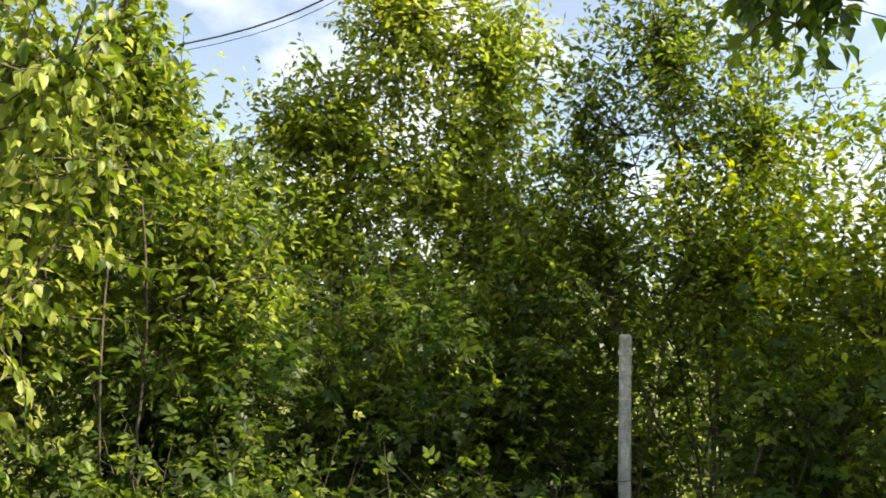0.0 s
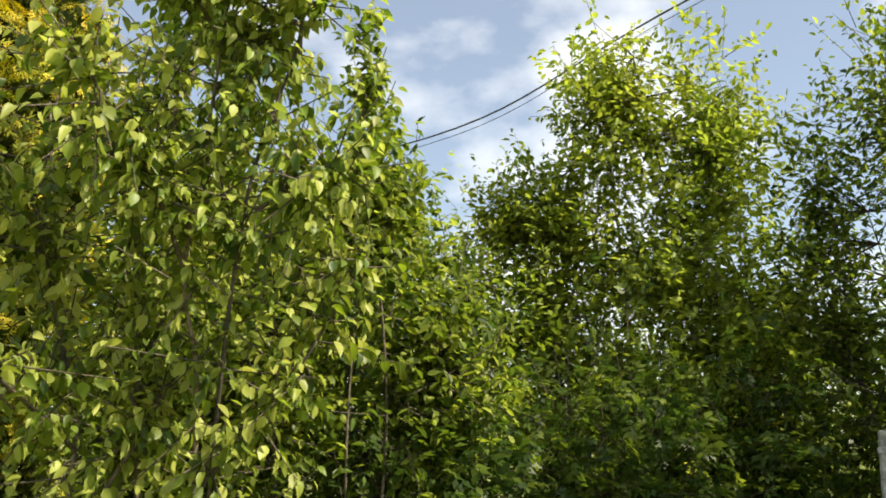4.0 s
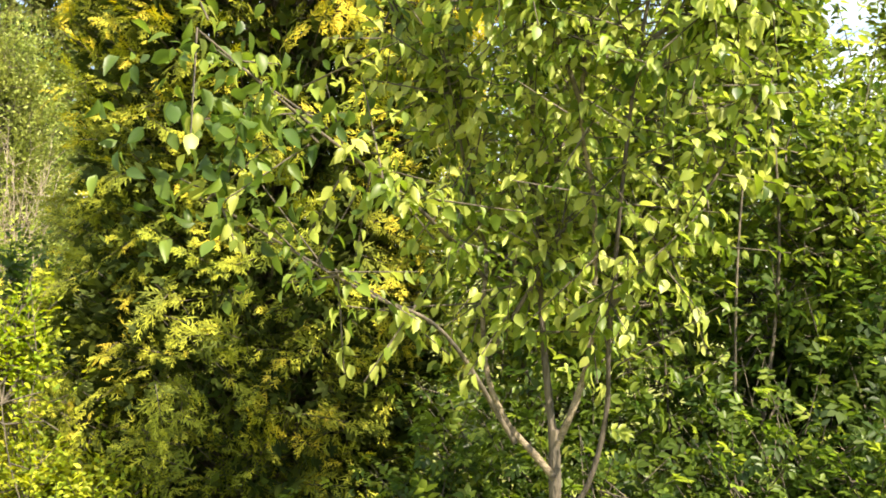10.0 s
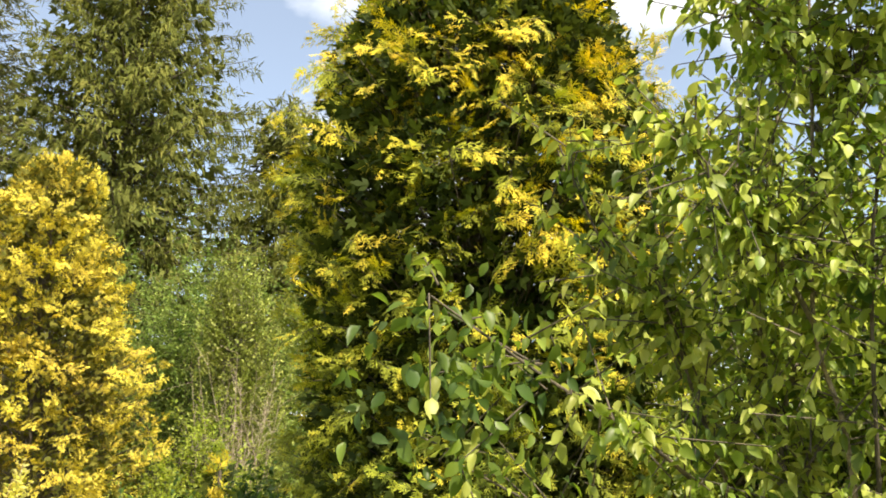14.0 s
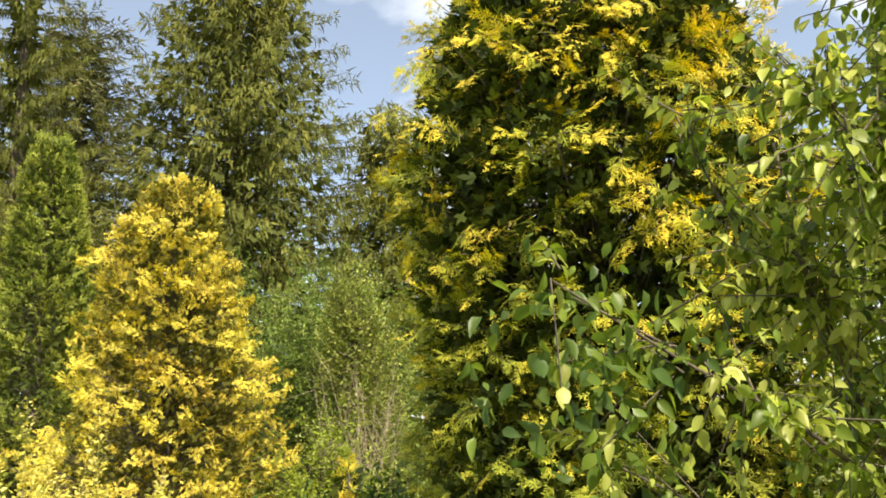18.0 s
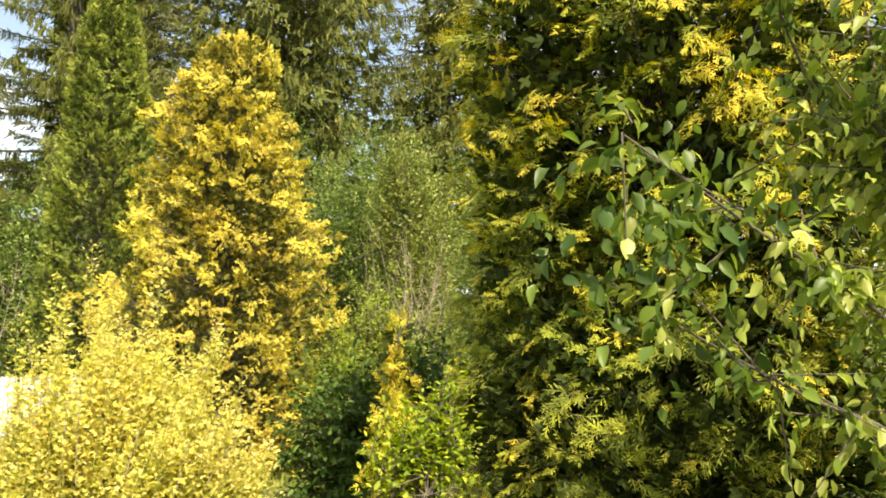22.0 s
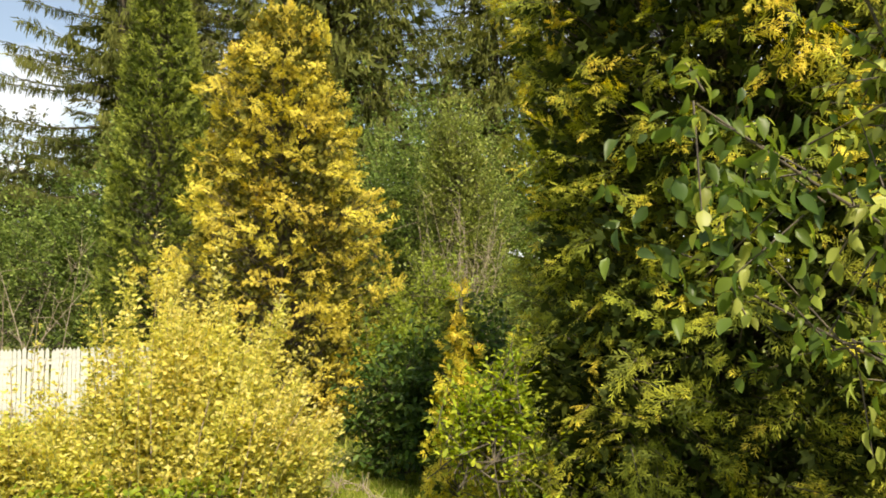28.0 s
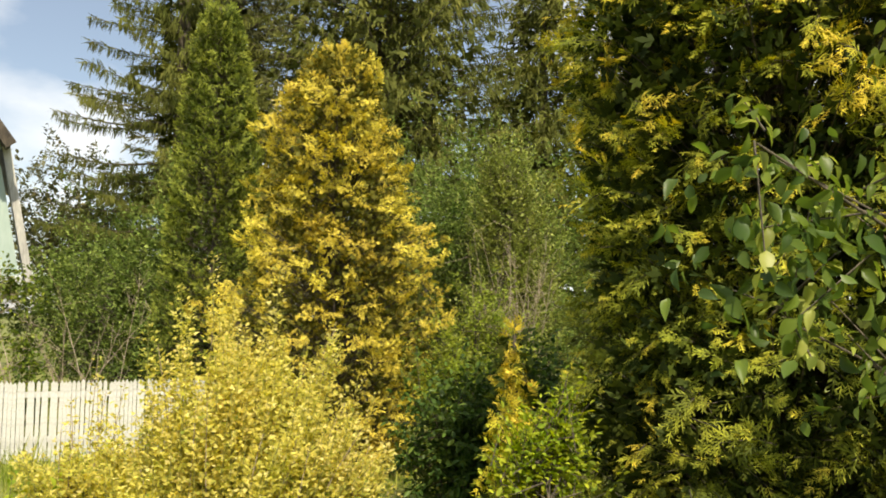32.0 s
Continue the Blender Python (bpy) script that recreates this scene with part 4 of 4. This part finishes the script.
APPLE_LIMBS = [
    ([(1.56, 2.68, 1.05), (1.23, 2.60, 1.44), (.9, 2.52, 1.58), (.45, 2.42, 1.80)], .010, .003),
    ([(1.47, 2.80, 1.62), (1.1, 2.58, 1.85), (.7, 2.42, 2.05), (.36, 2.32, 2.25)], .009, .003),
    ([(1.47, 2.74, 1.35), (1.58, 2.64, 1.62), (1.66, 2.55, 1.85)], .011, .004),
    ([(1.49, 2.86, 1.76), (1.36, 2.78, 2.0), (1.22, 2.72, 2.4)], .011, .003),
    ([(1.76, 2.5, 1.5), (1.99, 2.32, 1.89), (2.2, 2.2, 2.35)], .012, .003),
    ([(1.62, 2.46, 2.23), (1.40, 2.36, 2.5), (1.15, 2.3, 2.75)], .010, .003),
    ([(1.64, 2.42, 2.6), (1.72, 2.34, 2.85), (1.76, 2.32, 3.2)], .009, .003),
    ([(1.38, 2.92, 2.2), (1.1, 2.85, 2.5), (.9, 2.8, 2.9)], .009, .003),
    ([(1.62, 2.72, 1.9), (1.86, 2.86, 2.3), (2.05, 2.95, 2.8)], .010, .003),
    ([(1.66, 2.38, 3.0), (1.4, 2.3, 3.2), (1.18, 2.25, 3.45)], .008, .003),
    ([(1.84, 2.2, 3.0), (1.72, 2.05, 3.25), (1.55, 1.95, 3.5)], .008, .003),
    ([(1.6, 2.7, 2.7), (1.75, 2.75, 3.1), (1.8, 2.75, 3.5)], .008, .003),
    ([(1.72, 2.3, 2.4), (1.86, 2.15, 2.52), (2.0, 2.1, 2.55)], .009, .003),
]


def apple_tree():
    t = thing("apple_tree", (1.74, 2.62, 0), "young several-stemmed apple tree with drooping green leaves", "tree")
    lines = []
    for k, (pts, r0, r1) in enumerate(APPLE_STEMS):
        s = Soup()
        line = smooth_line(pts, 7)
        tube(s, line, r0 * .66, r1 * .8, 10, .08)
        # bark per stem: pale patches, and lit or shaded stems set by the bark's colour
        part("trunk" if k == 0 else "stem", s, (BARK, PALE_BARK, BARK, PALE_BARK, DARK_BARK)[k], t, smooth=True)
        lines.append(line[len(line) // 3 if k else len(line) - 4:])
    for pts, r0, r1 in APPLE_LIMBS:
        s = Soup()
        line = smooth_line(pts, 7)
        tube(s, line, r0, r1, 8, .06)
        part("limb", s, BARK, t, smooth=True)
        lines += [line[2:]] if pts[-1][0] < .6 else [line[2:], line[4:]]
    knots = np.concatenate(lines)
    knots = knots[(knots[:, 2] > 1.35) & (rng.random(len(knots)) < np.where(knots[:, 0] < 1.25, .55, 1.0) * np.clip((knots[:, 2] - .9) / 1.4, .12, 1))]
    n = 860
    a = knots[rng.integers(0, len(knots), n)] + rng.normal(size=(n, 3)) * .02
    d = unit(rng.normal(size=(n, 3)) + np.array([-.12, .08, .35]))
    length = rng.uniform(.12, .42, n)
    crown, wood = Soup(), Soup()
    leaves_on(crown, a, d, length, 11, .059, BROAD_LEAF, .7, (.74, .28), .8)
    sticks(wood, a, a + d * length[:, None], np.full(n, .004), np.full(n, .002))
    part("fine_twig", wood, BARK, t, kind="stuff")
    part("crown", crown, APPLE_LEAF, t, kind="stuff")
    # the leaves of the bough that reaches out in front are pieces of their own; their low tints stand in for the shade
    # on it
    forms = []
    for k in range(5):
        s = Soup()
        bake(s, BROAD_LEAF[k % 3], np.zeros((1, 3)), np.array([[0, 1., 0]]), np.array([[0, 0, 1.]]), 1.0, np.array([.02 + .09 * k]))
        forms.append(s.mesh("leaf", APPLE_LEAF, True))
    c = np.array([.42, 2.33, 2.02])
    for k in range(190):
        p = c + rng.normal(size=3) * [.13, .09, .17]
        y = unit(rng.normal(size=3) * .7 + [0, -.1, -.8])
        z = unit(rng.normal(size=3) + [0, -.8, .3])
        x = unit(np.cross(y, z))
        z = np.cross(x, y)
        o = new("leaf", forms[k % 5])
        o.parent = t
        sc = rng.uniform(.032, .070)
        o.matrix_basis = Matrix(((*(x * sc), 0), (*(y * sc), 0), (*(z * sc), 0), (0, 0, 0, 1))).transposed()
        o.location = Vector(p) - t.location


apple_tree()

# ---- the thicket on the sunny side ----
bush("saplings", "leafy young saplings beside the apple tree", "shrub", (2.75, 3.5), [(2.7, 3.5, 1.9, .6, .5, 1.1), (3.0, 3.1, 2.75, .4, .35, .65), (3.45, 3.05, 2.0, .45, .4, .8), (2.3, 3.9, 1.7, .6, .5, 1.0)], 2200, .074, HEDGE_LEAF, 7, OVAL_LEAF, 9, .014, .85, .3, .6, (.62, .26), BARK, .6, 201)
bush("sapling", "slender young sapling with a pointed leafy leader", "tree", (3.0, 3.1), [(2.95, 3.14, 3.45, .10, .10, .55), (3.0, 3.1, 2.8, .22, .2, .5)], 230, .07, HEDGE_LEAF, 8, LEAF, 2, .016, .95, .2, .5, (.75, .28), BARK, .6, 211, "", .05)
bush("undergrowth", "bright green low undergrowth below the apple tree", "shrub", (2.3, 3.4), [(1.75, 3.5, .4, .3, .3, .4), (2.2, 3.5, .6, .8, .6, .65), (3.0, 2.7, .6, .7, .6, .65), (2.1, 2.9, .45, .5, .4, .5), (3.2, 2.15, .55, .55, .5, .65), (3.6, 1.4, .45, .5, .5, .6), (3.9, .6, .4, .5, .5, .55)], 4000, .125, HEDGE_LEAF, 3, FIVE_LEAF, 16, .007, .9, .24, .25, (.30, .26), BARK, .6, 202, "", .7)
bush("raspberry_thicket", "dense raspberry thicket with dark stems", "shrub", (4.5, 2.6), [(3.6, 3.3, 1.1, .8, .7, 1.05), (4.7, 2.75, 1.1, .8, .7, 1.1), (5.6, 2.3, 1.1, .6, .6, 1.2), (4.3, 1.6, .35, .8, .8, .45), (5.4, .45, .9, .7, .6, 1.1), (6.7, 2.0, .7, .7, .6, .8)], 4800, .15, HEDGE_LEAF, 3, FIVE_FINE, 40, .009, .85, .28, .3, (.14, .24), DARK_BARK, .6, 203, "", .9)
bush("elder_bush", "tall leafy bush with a full crown against the sky", "shrub", (5.9, 3.4), [(5.9, 3.5, 4.3, .6, .5, .75), (6.25, 2.85, 3.9, .55, .5, .95), (5.7, 3.9, 3.4, .5, .5, .7), (6.1, 3.2, 3.0, .75, .7, .6), (5.4, 4.2, 3.3, .4, .4, .5), (5.5, 3.9, 2.5, .6, .5, .7), (6.1, 2.6, 2.4, .6, .6, .7), (5.9, 3.4, 1.6, 1.0, .9, .9)], 4600, .078, HEDGE_LEAF, 8, OVAL_LEAF, 12, .02, .85, .34, .35, (.97, .26), BARK, .6, 204, "", .4)
bush("rowan", "sparse young tree with leaves against the sky", "tree", (6.5, 1.4), [(6.45, 1.5, 3.9, .75, .6, 1.0), (6.6, .9, 3.2, .7, .6, 1.0), (6.3, 1.2, 2.3, .8, .7, .8), (6.25, 2.1, 3.3, .40, .4, .75), (6.2, 1.95, 2.4, .5, .4, .7)], 2200, .07, HEDGE_LEAF, 7, OVAL_LEAF, 8, .018, .9, .34, .2, (.5, .24), DARK_BARK, .5, 205, "", .3)
bush("yellow_green_bush", "yellow-green bush at the thicket's sunny end", "shrub", (6.0, .2), [(6.0, .2, 2.0, .8, .7, 1.3), (6.15, .95, 2.2, .55, .5, 1.05), (5.6, -.8, 1.8, .9, .8, 1.6), (6.2, -1.6, 2.2, 1.0, .9, 2.0)], 3200, .075, BRIGHT_LEAF, 8, SMALL_LEAF, 12, .012, .85, .3, .3, (.6, .25), BARK, .6, 206, "", .4)
bush("back_thicket", "dark green thicket closing the garden", "shrub", (7.2, 4.2), [(5.2, 5.6, 1.6, 1.2, 1.0, 1.8), (5.7, 5.1, 2.3, .8, .8, 1.2), (7.2, 4.2, 1.5, 1.2, 1.2, 1.8), (7.1, 2.4, 2.3, .6, .6, 1.1), (7.8, 1.8, 1.7, 1.0, 1.5, 1.9), (7.2, 3.0, 1.6, .8, .8, 1.9), (7.6, -.2, 1.5, 1.1, 1.4, 1.8), (3.9, 6.2, 1.6, 1.1, 1.0, 1.9)], 4500, .11, HEDGE_LEAF, 8, SMALL_LEAF, 20, .016, .8, .36, .3, (.42, .22), DARK_BARK, .5, 207, "", 1.2)
bush("green_tree", "leafy green tree between the thuja and the thicket", "tree", (4.6, 6.6), [(4.4, 6.6, 3.2, .9, .8, 1.3), (5.2, 6.6, 2.6, .9, .8, 1.2), (3.7, 6.4, 3.4, .6, .6, 1.0), (3.1, 6.8, 3.0, .7, .6, 1.2)], 2500, .08, HEDGE_LEAF, 8, SMALL_LEAF, 8, .03, .85, .34, .3, (.78, .24), BARK, .5, 208)
bush("young_tree", "leafy young tree standing behind the thicket", "tree", (6.3, 6.9), [(6.3, 6.9, 3.4, .7, .7, 1.1), (5.6, 7.0, 2.9, .7, .6, 1.1), (6.9, 6.5, 2.6, .8, .7, 1.0)], 1500, .085, HEDGE_LEAF, 8, OVAL_LEAF, 5, .03, .85, .34, .3, (.5, .24), BARK, .5, 212)
bush("birch", "pale birch in the distance", "tree", (15.8, 14.2), [(15.8, 14.2, 3.8, 1.1, 1.0, 2.8), (15.4, 14.6, 5.0, .7, .7, 1.3)], 1100, .09, SILVER_LEAF, 8, SMALL_LEAF, 3, .06, .85, .5, .8, (.5, .22), WHITE_PAINT, .1, 209)


def post():
    t = thing("post", (5.72, 1.57, 0), "weathered grey concrete post in the thicket", "post")
    s = Soup()
    box(s, pose(5.72, 1.57, 0, 0, 1.5, 20), -.042, .042, -.04, .04, -.05, 1.80, .012)
    part("shaft", s, POST_GREY, t)
    s = Soup()
    box(s, pose(5.72, 1.57, 0, 0, 1.5, 20), -.049, .049, -.047, .047, 1.66, 1.70, .006)
    part("collar", s, POST_GREY, t)


post()


def wires():
    for dz, r in ((0, .012), (-.10, .005)):
        t = thing("power_cable", (10, 6, 0), "black overhead power cable", "cable")
        s = Soup()
        tube(s, smooth_line([(9.0, 17.0, 6.6 + dz), (8.55, 8.41, 5.82 + dz), (8.25, 3.78, 6.47 + dz), (8.0, -6, 8.0 + dz)], 10), r, r, 6, 0)
        part("wire", s, CABLE, t, smooth=True)


wires()

# trees round the far end and the sunny side of the garden
for at, blobs, count, leaf, seed, label in (
        ((12.5, 9.0), [(12.5, 9.0, 1.6, 2.6, 2.2, 1.9), (14.5, 6.0, 1.5, 2.6, 2.4, 1.8)], 2400, .14, 301, "green bushes beyond the thicket"),
        ((14.5, 2.0), [(14.5, 2.0, 1.5, 2.4, 2.6, 1.8), (14.0, -2.0, 1.6, 2.4, 2.4, 2.0)], 2400, .14, 302, "green bushes beyond the sunny end"),
        ((18.0, 17.0), [(18.0, 18.0, 2.0, 4.0, 3.0, 2.8), (22.0, 12.0, 2.0, 4.0, 3.6, 2.6)], 2000, .2, 303, "distant green trees past the garden")):
    bush("far_bush", label, "tree", at, blobs, count, leaf, FAR_LEAF, 8, SMALL_LEAF, 7, .04, .85, .5, .2, (.5, .22), BARK, .5, seed)
# the last two blobs are unseen crown, added to shade the thicket
overhang = bush("overhanging_tree", "leafy tree whose dark branch hangs into view, its unseen crown added to cast shade", "tree", (4.4, -2.3), [(2.42, 0.02, 2.66, .32, .19, .18), (2.5, -.02, 2.68, .30, .18, .17), (2.38, .04, 2.70, .28, .18, .16), (6.0, -1.6, 3.8, 1.7, 1.1, 1.1), (5.6, -1.2, 5.6, .9, .8, .7)], 1700, .07, DARK_LEAF, 8, LEAF, 9, .035, .85, .34, .4, (.5, .22), DARK_BARK, .3, 304)
soup = Soup()
tube(soup, smooth_line([(4.4, -2.3, -.03), (4.3, -2.15, 1.5), (3.5, -1.1, 2.45), (2.9, -.4, 2.72), (2.4, .03, 2.68)], 7), .05, .006, 8)
part("limb", soup, DARK_BARK, overhang, smooth=True)
